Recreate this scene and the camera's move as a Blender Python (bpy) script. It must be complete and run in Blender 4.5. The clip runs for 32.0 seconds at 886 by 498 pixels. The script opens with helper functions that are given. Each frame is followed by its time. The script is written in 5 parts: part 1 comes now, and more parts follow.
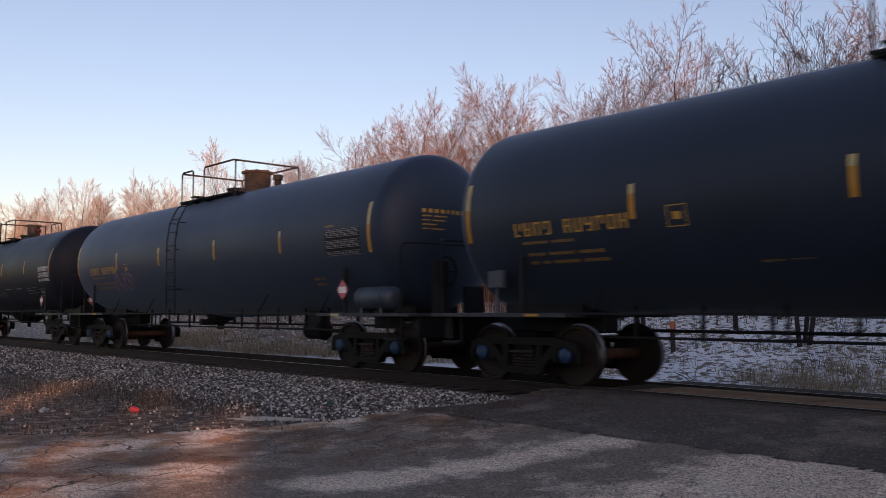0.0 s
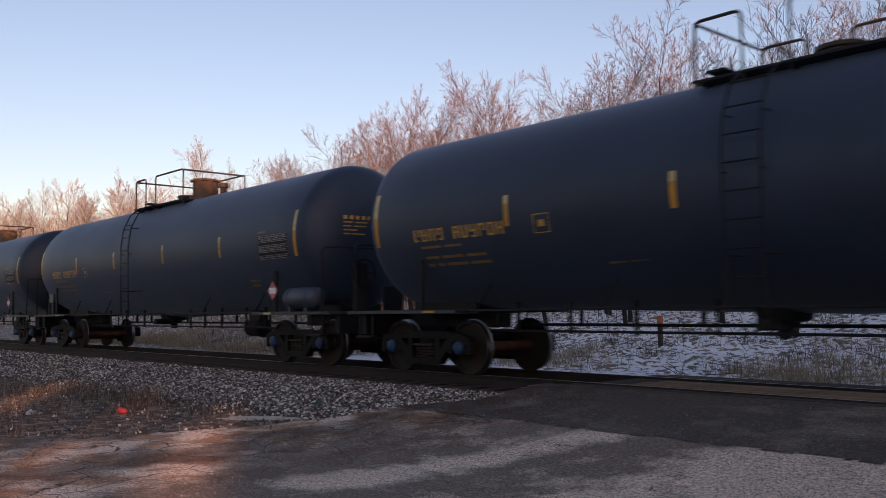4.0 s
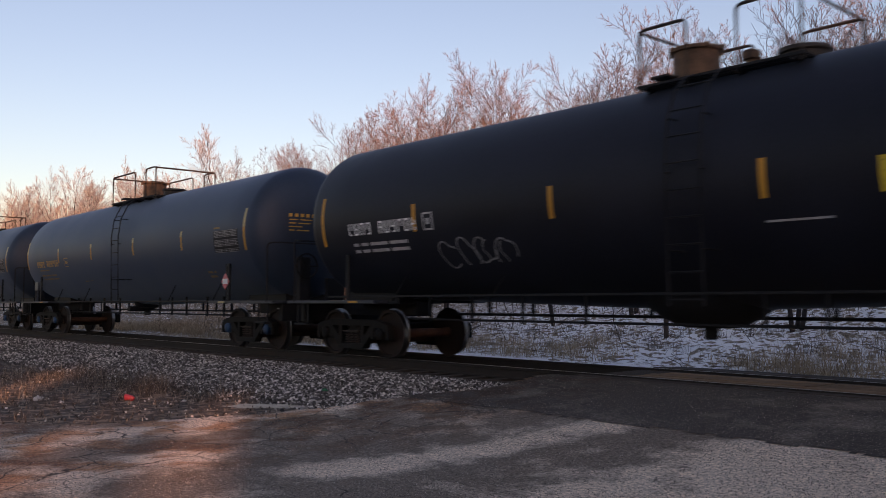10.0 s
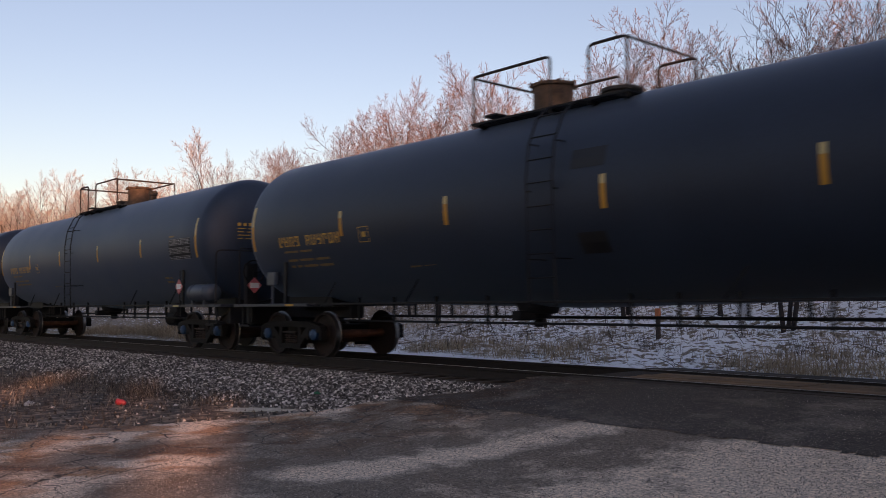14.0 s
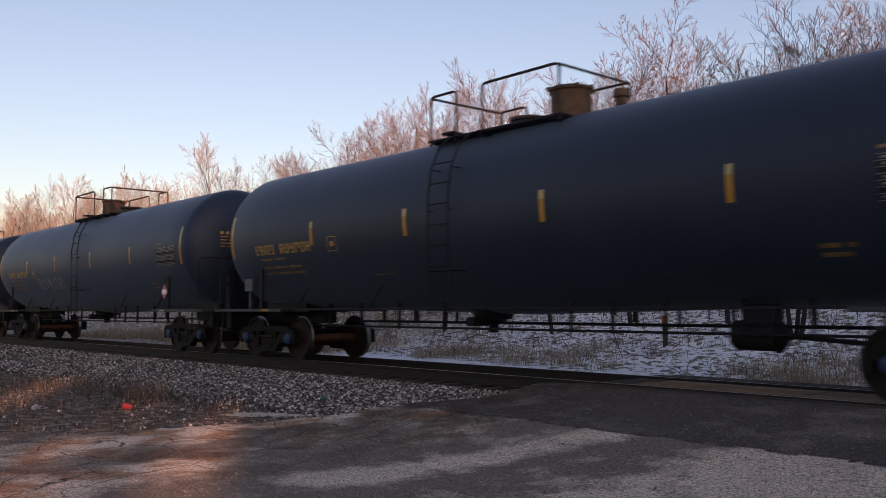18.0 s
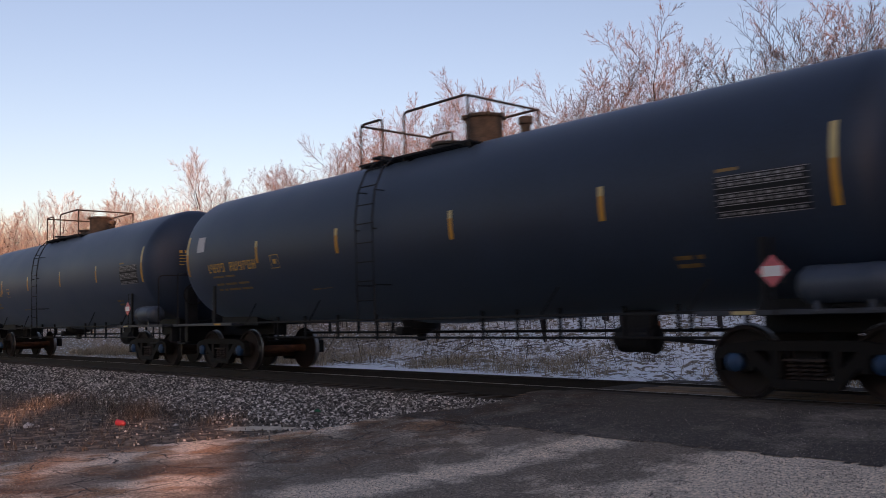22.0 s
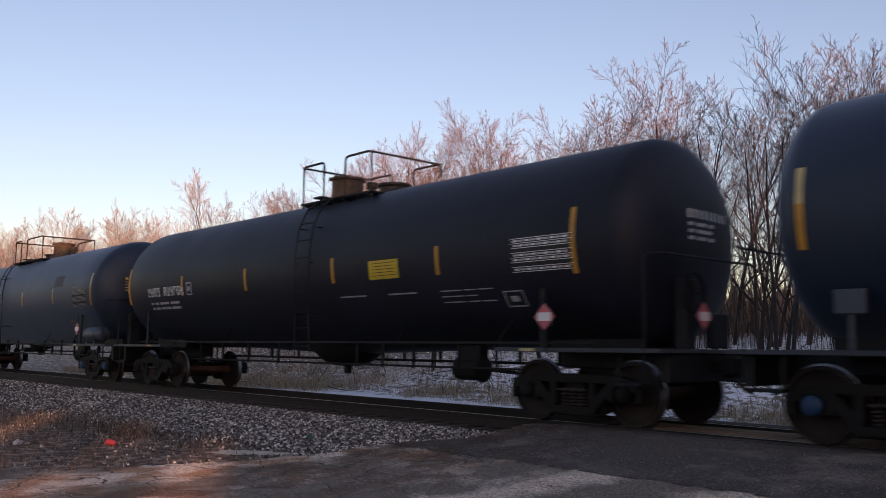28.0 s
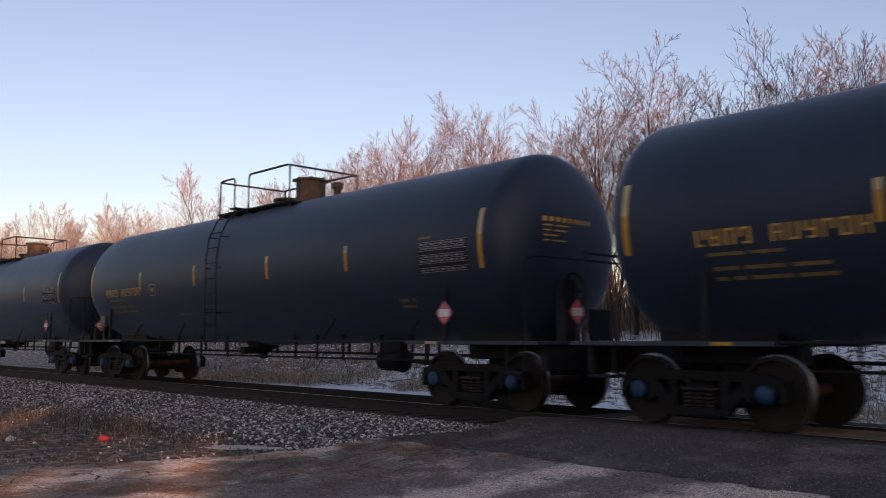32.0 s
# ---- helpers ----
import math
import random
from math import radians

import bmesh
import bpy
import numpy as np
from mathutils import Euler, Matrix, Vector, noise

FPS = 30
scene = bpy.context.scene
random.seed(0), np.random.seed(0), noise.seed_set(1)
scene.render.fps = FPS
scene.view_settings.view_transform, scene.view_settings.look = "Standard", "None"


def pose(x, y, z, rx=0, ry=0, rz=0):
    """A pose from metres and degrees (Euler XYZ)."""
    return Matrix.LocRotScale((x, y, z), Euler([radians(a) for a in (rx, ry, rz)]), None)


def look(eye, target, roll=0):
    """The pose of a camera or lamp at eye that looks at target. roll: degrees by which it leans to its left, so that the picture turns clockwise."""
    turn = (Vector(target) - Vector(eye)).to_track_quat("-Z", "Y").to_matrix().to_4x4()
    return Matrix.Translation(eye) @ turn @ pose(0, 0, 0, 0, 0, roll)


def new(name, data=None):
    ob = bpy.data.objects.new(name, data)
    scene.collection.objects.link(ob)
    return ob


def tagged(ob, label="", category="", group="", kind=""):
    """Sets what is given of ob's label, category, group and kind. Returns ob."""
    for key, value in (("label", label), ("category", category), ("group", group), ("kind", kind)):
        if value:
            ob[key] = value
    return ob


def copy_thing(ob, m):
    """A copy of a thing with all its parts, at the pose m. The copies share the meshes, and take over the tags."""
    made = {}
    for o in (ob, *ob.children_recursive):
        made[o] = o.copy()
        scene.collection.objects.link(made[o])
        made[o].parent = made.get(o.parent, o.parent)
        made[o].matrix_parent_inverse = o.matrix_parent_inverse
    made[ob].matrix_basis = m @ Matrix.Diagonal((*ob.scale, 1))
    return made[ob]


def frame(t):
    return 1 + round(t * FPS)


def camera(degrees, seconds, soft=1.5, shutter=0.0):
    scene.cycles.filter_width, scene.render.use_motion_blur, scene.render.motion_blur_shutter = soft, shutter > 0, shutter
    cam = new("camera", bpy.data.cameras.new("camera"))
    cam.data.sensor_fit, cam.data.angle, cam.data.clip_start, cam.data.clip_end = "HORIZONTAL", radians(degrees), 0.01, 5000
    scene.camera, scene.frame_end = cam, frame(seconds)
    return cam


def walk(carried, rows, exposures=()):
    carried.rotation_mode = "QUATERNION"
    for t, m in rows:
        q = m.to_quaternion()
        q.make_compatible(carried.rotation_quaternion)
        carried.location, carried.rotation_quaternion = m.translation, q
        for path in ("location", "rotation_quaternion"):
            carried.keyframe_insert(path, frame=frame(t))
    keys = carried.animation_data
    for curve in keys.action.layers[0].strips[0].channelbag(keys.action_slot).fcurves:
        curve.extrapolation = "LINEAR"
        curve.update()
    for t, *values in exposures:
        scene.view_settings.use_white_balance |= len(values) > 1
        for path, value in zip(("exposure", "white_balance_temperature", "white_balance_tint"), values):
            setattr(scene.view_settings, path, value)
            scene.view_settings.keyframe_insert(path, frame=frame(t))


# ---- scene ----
cam = camera(53.86, 32.0, soft=0.8, shutter=0.15)
EYE = (0.0, 0.0, 1.068)
PATH = [  # seconds, yaw, pitch, roll of a camera held in the hand on one spot
    (0, 48.78, 4.29, -0.11),
    (0.5, 48.83, 4.44, -0.05),
    (1, 48.98, 4.52, -0.12),
    (1.5, 48.77, 4.54, -0.31),
    (2, 48.23, 4.50, -0.48),
    (2.5, 47.79, 4.74, -0.34),
    (3, 47.71, 4.50, 0.23),
    (3.5, 47.96, 4.11, 0.49),
    (5.5, 47.94, 4.10, 0.75),
    (6, 47.80, 4.04, 0.57),
    (6.5, 47.38, 3.95, -0.05),
    (7, 47.77, 3.72, -0.04),
    (7.5, 48.39, 3.36, 0.13),
    (8, 47.82, 4.17, 0.00),
    (8.5, 47.80, 4.21, -0.05),
    (9, 48.00, 3.88, -0.10),
    (9.5, 48.21, 3.71, -0.09),
    (10, 48.38, 3.43, 0.12),
    (10.5, 48.39, 3.37, 0.21),
    (11, 48.40, 3.43, 0.28),
    (11.5, 48.21, 3.80, 0.12),
    (12, 48.11, 3.75, 0.14),
    (12.5, 48.21, 3.49, 0.24),
    (13, 48.16, 3.53, 0.33),
    (13.5, 48.08, 3.61, 0.40),
    (14, 47.88, 3.58, 0.45),
    (14.5, 47.75, 3.70, 0.29),
    (16.5, 48.11, 3.72, 0.26),
    (17, 48.13, 3.55, 0.42),
    (17.5, 48.18, 3.70, 0.35),
    (18, 48.31, 3.97, 0.14),
    (18.5, 48.50, 4.06, 0.07),
    (19, 48.51, 4.08, -0.00),
    (19.5, 48.29, 4.10, -0.01),
    (20, 47.98, 4.40, 0.07),
    (20.5, 47.80, 4.55, 0.20),
    (21, 48.02, 4.30, 0.29),
    (21.5, 48.06, 4.40, 0.59),
    (22, 47.84, 4.59, 1.28),
    (22.5, 47.44, 4.85, 1.13),
    (23, 47.22, 5.56, -0.39),
    (23.5, 47.64, 5.82, -0.68),
    (24, 47.60, 6.04, -0.43),
    (24.5, 47.40, 6.21, -0.44),
    (26.5, 47.27, 5.93, -0.90),
    (27, 47.58, 6.05, -0.85),
    (27.5, 47.71, 6.52, -0.81),
    (28, 47.59, 6.49, -0.58),
    (28.5, 47.34, 6.22, -0.31),
    (29, 47.06, 6.49, -0.09),
    (29.5, 46.85, 6.86, -0.23),
    (30, 47.20, 6.57, -0.41),
    (30.5, 47.88, 6.38, -0.22),
    (31, 47.15, 6.87, -0.02),
    (31.5, 47.17, 6.67, 0.05),
    (32, 47.15, 6.09, -0.24),
]
TINT = 38  # of the clip's camera, whose exposure and kelvin drift a little
walk(cam, [(t, pose(*EYE, 90 + p, r, a)) for t, a, p, r in PATH], [(t, e, k, TINT) for t, e, k in ((0.0, 0.9, 7650), (6.0, 0.9, 7750), (13.0, 0.9, 8000), (19.0, 0.9, 7900), (22.0, 0.92, 7750), (24.0, 0.97, 7700), (29.0, 0.96, 7650), (32.0, 0.94, 7650))])

# ---- light ----
SUN_DIR = Vector((0.86, -0.51, 0.0)).normalized()
SUN_ELEV = radians(6.5)
to_sun = Vector((SUN_DIR.x * math.cos(SUN_ELEV), SUN_DIR.y * math.cos(SUN_ELEV), math.sin(SUN_ELEV)))
world = bpy.data.worlds.new("dusk_sky")
scene.world = world
world.use_nodes = True
wn = world.node_tree
wn.nodes.clear()
sky = wn.nodes.new("ShaderNodeTexSky")
sky.sky_type, sky.sun_disc = "NISHITA", False
sky.sun_elevation = SUN_ELEV
sky.sun_rotation = math.atan2(SUN_DIR.x, SUN_DIR.y)
sky.air_density, sky.dust_density, sky.ozone_density = 1.0, 1.0, 2.0
bg = wn.nodes.new("ShaderNodeBackground")
bg.inputs["Strength"].default_value = 0.15
wo = wn.nodes.new("ShaderNodeOutputWorld")
wn.links.new(sky.outputs[0], bg.inputs["Color"])
wn.links.new(bg.outputs[0], wo.inputs["Surface"])
sun = new("sun", bpy.data.lights.new("sun", "SUN"))
sun.data.energy, sun.data.angle, sun.data.color = 3.2, radians(0.45), (1.0, 0.6, 0.36)
sun.matrix_world = look((0, 0, 0), -to_sun)

# ---- materials ----
MATS = {}


def mat(name, base, rough=0.7, metal=0.0, vary=0.25, scale=3.0, fine=40.0, bump=0.2, tint=None, per_object=0.0, spread=0.012, gloss=0.5):
    """A surface with blotches and grain at two sizes, and fine relief."""
    if name in MATS:
        return MATS[name]
    m = bpy.data.materials.new(name)
    m.use_nodes = True
    nt = m.node_tree
    b = nt.nodes["Principled BSDF"]
    b.inputs["Metallic"].default_value = metal
    b.inputs["Specular IOR Level"].default_value = gloss
    co = nt.nodes.new("ShaderNodeTexCoord")
    n1 = nt.nodes.new("ShaderNodeTexNoise")
    n1.inputs["Scale"].default_value, n1.inputs["Detail"].default_value = scale, 5
    n2 = nt.nodes.new("ShaderNodeTexNoise")
    n2.inputs["Scale"].default_value, n2.inputs["Detail"].default_value = fine, 3
    nt.links.new(co.outputs["Object"], n1.inputs["Vector"])
    nt.links.new(co.outputs["Object"], n2.inputs["Vector"])
    add = nt.nodes.new("ShaderNodeMath")
    add.operation = "MULTIPLY_ADD"
    add.inputs[1].default_value, add.inputs[2].default_value = 0.5, 0.0
    nt.links.new(n2.outputs["Fac"], add.inputs[0])
    nt.links.new(n1.outputs["Fac"], add.inputs[2])
    ramp = nt.nodes.new("ShaderNodeValToRGB")
    ramp.color_ramp.elements[0].position, ramp.color_ramp.elements[1].position = 0.45, 1.05
    c0 = tint if tint else tuple(c * (1 - vary) for c in base)
    c1 = tuple(min(1, c * (1 + vary)) for c in base)
    ramp.color_ramp.elements[0].color, ramp.color_ramp.elements[1].color = (*c0, 1), (*c1, 1)
    nt.links.new(add.outputs[0], ramp.inputs["Fac"])
    out = ramp.outputs["Color"]
    if per_object:
        info = nt.nodes.new("ShaderNodeObjectInfo")
        hsv = nt.nodes.new("ShaderNodeHueSaturation")
        mr = nt.nodes.new("ShaderNodeMapRange")
        mr.inputs["To Min"].default_value, mr.inputs["To Max"].default_value = 1 - per_object, 1 + per_object
        nt.links.new(info.outputs["Random"], mr.inputs["Value"])
        nt.links.new(mr.outputs[0], hsv.inputs["Value"])
        nt.links.new(out, hsv.inputs["Color"])
        out = hsv.outputs["Color"]
    nt.links.new(out, b.inputs["Base Color"])
    rr = nt.nodes.new("ShaderNodeMapRange")
    rr.inputs["To Min"].default_value, rr.inputs["To Max"].default_value = max(0.03, rough - 0.12), min(1, rough + 0.12)
    nt.links.new(n1.outputs["Fac"], rr.inputs["Value"])
    nt.links.new(rr.outputs[0], b.inputs["Roughness"])
    if bump:
        bp = nt.nodes.new("ShaderNodeBump")
        bp.inputs["Strength"].default_value, bp.inputs["Distance"].default_value = bump, spread
        nt.links.new(add.outputs[0], bp.inputs["Height"])
        nt.links.new(bp.outputs[0], b.inputs["Normal"])
    MATS[name] = m
    return m


blue_paint = mat("slate_blue_tank_paint", (0.0138, 0.0264, 0.049), 0.5, 0, 0.25, 0.8, 30, 0.03, per_object=0.2, gloss=0.4)
black_paint = mat("black_tank_paint", (0.0115, 0.0135, 0.0215), 0.5, 0, 0.35, 0.8, 30, 0.03, per_object=0.2, gloss=0.22)
for paint, dust in ((blue_paint, 0.24), (black_paint, 0.03)):  # a thin film of road dust
    bsdf = paint.node_tree.nodes["Principled BSDF"]
    bsdf.inputs["Sheen Weight"].default_value, bsdf.inputs["Sheen Roughness"].default_value = dust, 0.45
    bsdf.inputs["Sheen Tint"].default_value = (0.52, 0.72, 1.0, 1)
frame_paint = mat("grimy_dark_steel", (0.0095, 0.01, 0.012), 0.65, 0.0, 0.45, 4, 40, 0.15, gloss=0.3)
truck_steel = mat("rusty_brown_cast_steel", (0.0085, 0.0072, 0.0066), 0.75, 0.0, 0.5, 5, 50, 0.3, gloss=0.25)
wheel_steel = mat("dark_wheel_steel", (0.02, 0.0105, 0.0075), 0.8, 0.0, 0.4, 6, 50, 0.15)
tread_steel = mat("polished_tread_steel", (0.26, 0.25, 0.24), 0.33, 1.0, 0.1, 10, 80, 0.0)
axle_rust = mat("rusty_orange_axle", (0.085, 0.034, 0.018), 0.8, 0, 0.6, 6, 45, 0.2)
platform_paint = mat("scuffed_slate_platform_paint", (0.028, 0.034, 0.046), 0.5, 0, 0.4, 4, 40, 0.1)
rust = mat("orange_rust", (0.11, 0.064, 0.04), 0.8, 0, 0.7, 5, 45, 0.3)
red_primer = mat("red_brown_primer", (0.12, 0.035, 0.022), 0.7, 0, 0.5, 6, 45, 0.2)
rail_pipe = mat("weathered_rail_pipe", (0.035, 0.026, 0.021), 0.65, 0.0, 0.4, 8, 50, 0.1)
yellow_tape = mat("amber_reflective_tape", (0.55, 0.25, 0.025), 0.5, 0, 0.15, 5, 60, 0.02)
pale_tape = mat("worn_pale_tape", (0.55, 0.43, 0.2), 0.5, 0, 0.2, 5, 60, 0.02)
yellow_text = mat("faded_yellow_stencil", (0.62, 0.33, 0.06), 0.6, 0, 0.3, 7, 60, 0.0)
faint_yellow = mat("worn_dim_yellow_print", (0.22, 0.13, 0.045), 0.6, 0, 0.35, 7, 60, 0.0)
grey_text = mat("greyed_white_stencil", (0.42, 0.42, 0.43), 0.6, 0, 0.3, 7, 60, 0.0)
dull_text = mat("dull_grey_stencil", (0.27, 0.26, 0.27), 0.6, 0, 0.3, 7, 60, 0.0)
white_text = mat("worn_white_stencil", (0.8, 0.8, 0.8), 0.6, 0, 0.25, 7, 60, 0.0)
yellow_sign = mat("yellow_sign_paint", (0.34, 0.27, 0.06), 0.5, 0, 0.12, 7, 60, 0.02)
bright_sign = mat("bright_yellow_sign_paint", (0.62, 0.43, 0.03), 0.5, 0, 0.12, 7, 60, 0.02)
dark_text = mat("black_sign_lettering", (0.02, 0.02, 0.02), 0.6, 0, 0.2, 7, 60, 0.0)
patch_black = mat("fresh_black_patch_paint", (0.008, 0.008, 0.009), 0.55, 0, 0.3, 4, 40, 0.0)
patch_pale = mat("pale_grey_patch", (0.42, 0.44, 0.46), 0.6, 0, 0.25, 4, 40, 0.0)
red_placard = mat("red_placard", (0.6, 0.13, 0.15), 0.45, 0, 0.15, 9, 60, 0.0)
white_placard = mat("white_placard", (0.75, 0.75, 0.75), 0.45, 0, 0.1, 9, 60, 0.0)
blue_cap = mat("blue_bearing_cap", (0.006, 0.045, 0.11), 0.55, 0, 0.35, 8, 50, 0.1)
spring_steel = mat("spring_steel", (0.03, 0.019, 0.016), 0.7, 0.2, 0.4, 9, 50, 0.1)
reservoir_paint = mat("grey_reservoir_paint", (0.042, 0.058, 0.082), 0.45, 0, 0.25, 3, 40, 0.03)
bark = mat("grey_brown_bark", (0.024, 0.019, 0.019), 0.9, 0, 0.35, 3, 20, 0.5, per_object=0.15, spread=0.03)
# pink low sun, and haze on the two far ones, put into twig colours
twig = mat("sun_tinted_reddish_twig", (0.07, 0.052, 0.054), 0.85, 0, 0.3, 2, 20, 0.0, per_object=0.2)
far_twig = mat("haze_tinted_pink_far_twig", (0.19, 0.115, 0.098), 0.85, 0, 0.3, 2, 20, 0.0, per_object=0.2)
pale_twig = mat("haze_tinted_pale_far_twigs", (0.3, 0.255, 0.245), 0.85, 0, 0.3, 2, 20, 0.0, per_object=0.2)


# ---- mesh helpers ----
def box(bm, c, s, bevel=0.0):
    r = bmesh.ops.create_cube(bm, size=1.0, matrix=Matrix.Translation(c) @ Matrix.Diagonal((*s, 1)))
    if bevel:
        es = {e for v in r["verts"] for e in v.link_edges}
        bmesh.ops.bevel(bm, geom=list(es), offset=bevel, segments=1, affect="EDGES")
    return bm


def rod(bm, p, q, r, seg=8, r2=None):
    p, q = Vector(p), Vector(q)
    d = q - p
    m = Matrix.Translation((p + q) / 2) @ d.to_track_quat("Z", "Y").to_matrix().to_4x4()
    bmesh.ops.create_cone(bm, cap_ends=True, segments=seg, radius1=r, radius2=r if r2 is None else r2, depth=d.length, matrix=m)
    return bm


def pipe(bm, pts, r, seg=8):
    """A round bar bent along points, with one ring at each point."""
    pts = [Vector(p) for p in pts]
    rings = []
    for i, p in enumerate(pts):
        d = (pts[min(i + 1, len(pts) - 1)] - pts[max(i - 1, 0)]).normalized()
        q = d.to_track_quat("Z", "Y")
        rings.append([bm.verts.new(p + q @ Vector((r * math.cos(a), r * math.sin(a), 0))) for a in [2 * math.pi * k / seg for k in range(seg)]])
    for a, b in zip(rings, rings[1:]):
        for k in range(seg):
            bm.faces.new((a[k], a[(k + 1) % seg], b[(k + 1) % seg], b[k]))
    bm.faces.new(rings[0][::-1])
    bm.faces.new(rings[-1])
    return bm


def bend(p, corner, q, rad=0.12, n=4):
    """Points of a rounded corner between two straight runs."""
    p, corner, q = Vector(p), Vector(corner), Vector(q)
    a, b = corner + (p - corner).normalized() * rad, corner + (q - corner).normalized() * rad
    return [a * (1 - t) ** 2 + corner * 2 * t * (1 - t) + b * t * t for t in [i / n for i in range(n + 1)]]


def lathe(bm, prof, seg=32, axis="X", c=(0, 0, 0)):
    """prof: (along, radius) pairs turned about an axis."""
    c = Vector(c)
    rings = []
    for u, r in prof:
        ring = []
        for k in range(seg):
            a = 2 * math.pi * k / seg
            if axis == "X":
                v = Vector((u, r * math.sin(a), -r * math.cos(a)))
            elif axis == "Y":
                v = Vector((r * math.sin(a), u, r * math.cos(a)))
            else:
                v = Vector((r * math.cos(a), r * math.sin(a), u))
            ring.append(bm.verts.new(c + v))
        rings.append(ring)
    for a, b in zip(rings, rings[1:]):
        for k in range(seg):
            bm.faces.new((a[k], a[(k + 1) % seg], b[(k + 1) % seg], b[k]))
    bm.faces.new(rings[0][::-1])
    bm.faces.new(rings[-1])
    return bm


def prism(bm, outline, y0, y1):
    """An outline of (x, z) pairs given depth along y."""
    a = [bm.verts.new((x, y0, z)) for x, z in outline]
    b = [bm.verts.new((x, y1, z)) for x, z in outline]
    bm.faces.new(a)
    bm.faces.new(b[::-1])
    for k in range(len(a)):
        j = (k + 1) % len(a)
        bm.faces.new((a[j], a[k], b[k], b[j]))
    return bm


def mesh_of(name, bm, material, smooth=False):
    bmesh.ops.recalc_face_normals(bm, faces=bm.faces)
    me = bpy.data.meshes.new(name)
    bm.to_mesh(me)
    bm.free()
    for m in (material if isinstance(material, (list, tuple)) else [material]):
        me.materials.append(m)
    if smooth:
        me.polygons.foreach_set("use_smooth", [True] * len(me.polygons))
        me.set_sharp_from_angle(angle=radians(40))
    return me


def part(name, bm, material, parent=None, label="", smooth=False, m=None):
    ob = new(name, mesh_of(name, bm, material, smooth))
    if parent is not None:
        ob.parent = parent
    if m is not None:
        ob.matrix_basis = m
    if label:
        ob["label"] = label
    return ob


def again(name, me, parent, m=None, label=""):
    ob = new(name, me)
    ob.parent = parent
    if m is not None:
        ob.matrix_basis = m
    if label:
        ob["label"] = label
    return ob


def raw(name, verts, faces, material, smooth=False):
    me = bpy.data.meshes.new(name)
    me.from_pydata(verts, [], faces)
    me.materials.append(material)
    if smooth:
        me.polygons.foreach_set("use_smooth", [True] * len(me.polygons))
    return me


def sstep(a, b, x):
    t = min(1, max(0, (x - a) / (b - a)))
    return t * t * (3 - 2 * t)


# ---- plan ----
TRACK_Y = 11.04            # centre line of the track, rail tops at z = 0
RAIL_N, RAIL_F = TRACK_Y - 0.755, TRACK_Y + 0.755
ROAD_EDGE = -8.6           # where the crossing's pavement ends at the track
ROAD_LINE = [(-30, -9), (-12.2, 2.3), (-10.45, 3.5), (-10.0, 5.0), (-9.2, 6.3), (-8.9, 7.3), (-8.3, 8.0), (-8.35, 8.8), (-8.65, 9.7), (-8.7, 12.9)]


def road_left(y):
    for (xa, ya), (xb, yb) in zip(ROAD_LINE, ROAD_LINE[1:]):
        if ya <= y <= yb:
            return xa + (xb - xa) * (y - ya) / (yb - ya)
    return ROAD_LINE[0][0] if y < -9 else ROAD_LINE[-1][0]


def z_road(x, y):
    return -0.35 + 0.345 * sstep(4.5, 9.7, y)


def z_side(x, y):
    """Ground beside the road: verge, ballast shoulder, track bed, ditch and snowy bank."""
    n = noise.noise((x * 0.6, y * 0.6, 0)) * 0.05 + noise.noise((x * 0.1, y * 0.1, 3)) * 0.12
    if y < TRACK_Y:
        z = -0.36 + 0.155 * sstep(6.2, 9.0, y) - 0.045 * sstep(10.0, 10.2, y)
        return z + n * (1 - sstep(5.5, 8.5, y))
    z = -0.26 - 0.06 * sstep(12.6, 14.0, y)
    z += 1.45 * sstep(15, 27, y) + 1.2 * sstep(26, 60, y)
    lumps = 0.13 * noise.noise((x * 1.3, y * 1.3, 9)) + 0.06 * noise.noise((x * 3.7, y * 3.7, 2))
    return z + n * sstep(13.5, 16, y) * 1.6 + lumps * sstep(15.6, 17, y) * (1 - sstep(28, 34, y))


def z_ground(x, y):
    f = sstep(-0.25, 0.25, x - road_left(y)) if y < 13 else 0.0
    return z_side(x, y) * (1 - f) + (z_road(x, y) - 0.03) * f


def grid_mesh(name, xs, ys, zf, material, keep=None):
    verts = [(x, y, zf(x, y)) for y in ys for x in xs]
    nx = len(xs)
    faces = [(j * nx + i, j * nx + i + 1, (j + 1) * nx + i + 1, (j + 1) * nx + i)
             for j in range(len(ys) - 1) for i in range(nx - 1)
             if keep is None or keep((xs[i] + xs[i + 1]) / 2, (ys[j] + ys[j + 1]) / 2)]
    return raw(name, verts, faces, material, True)


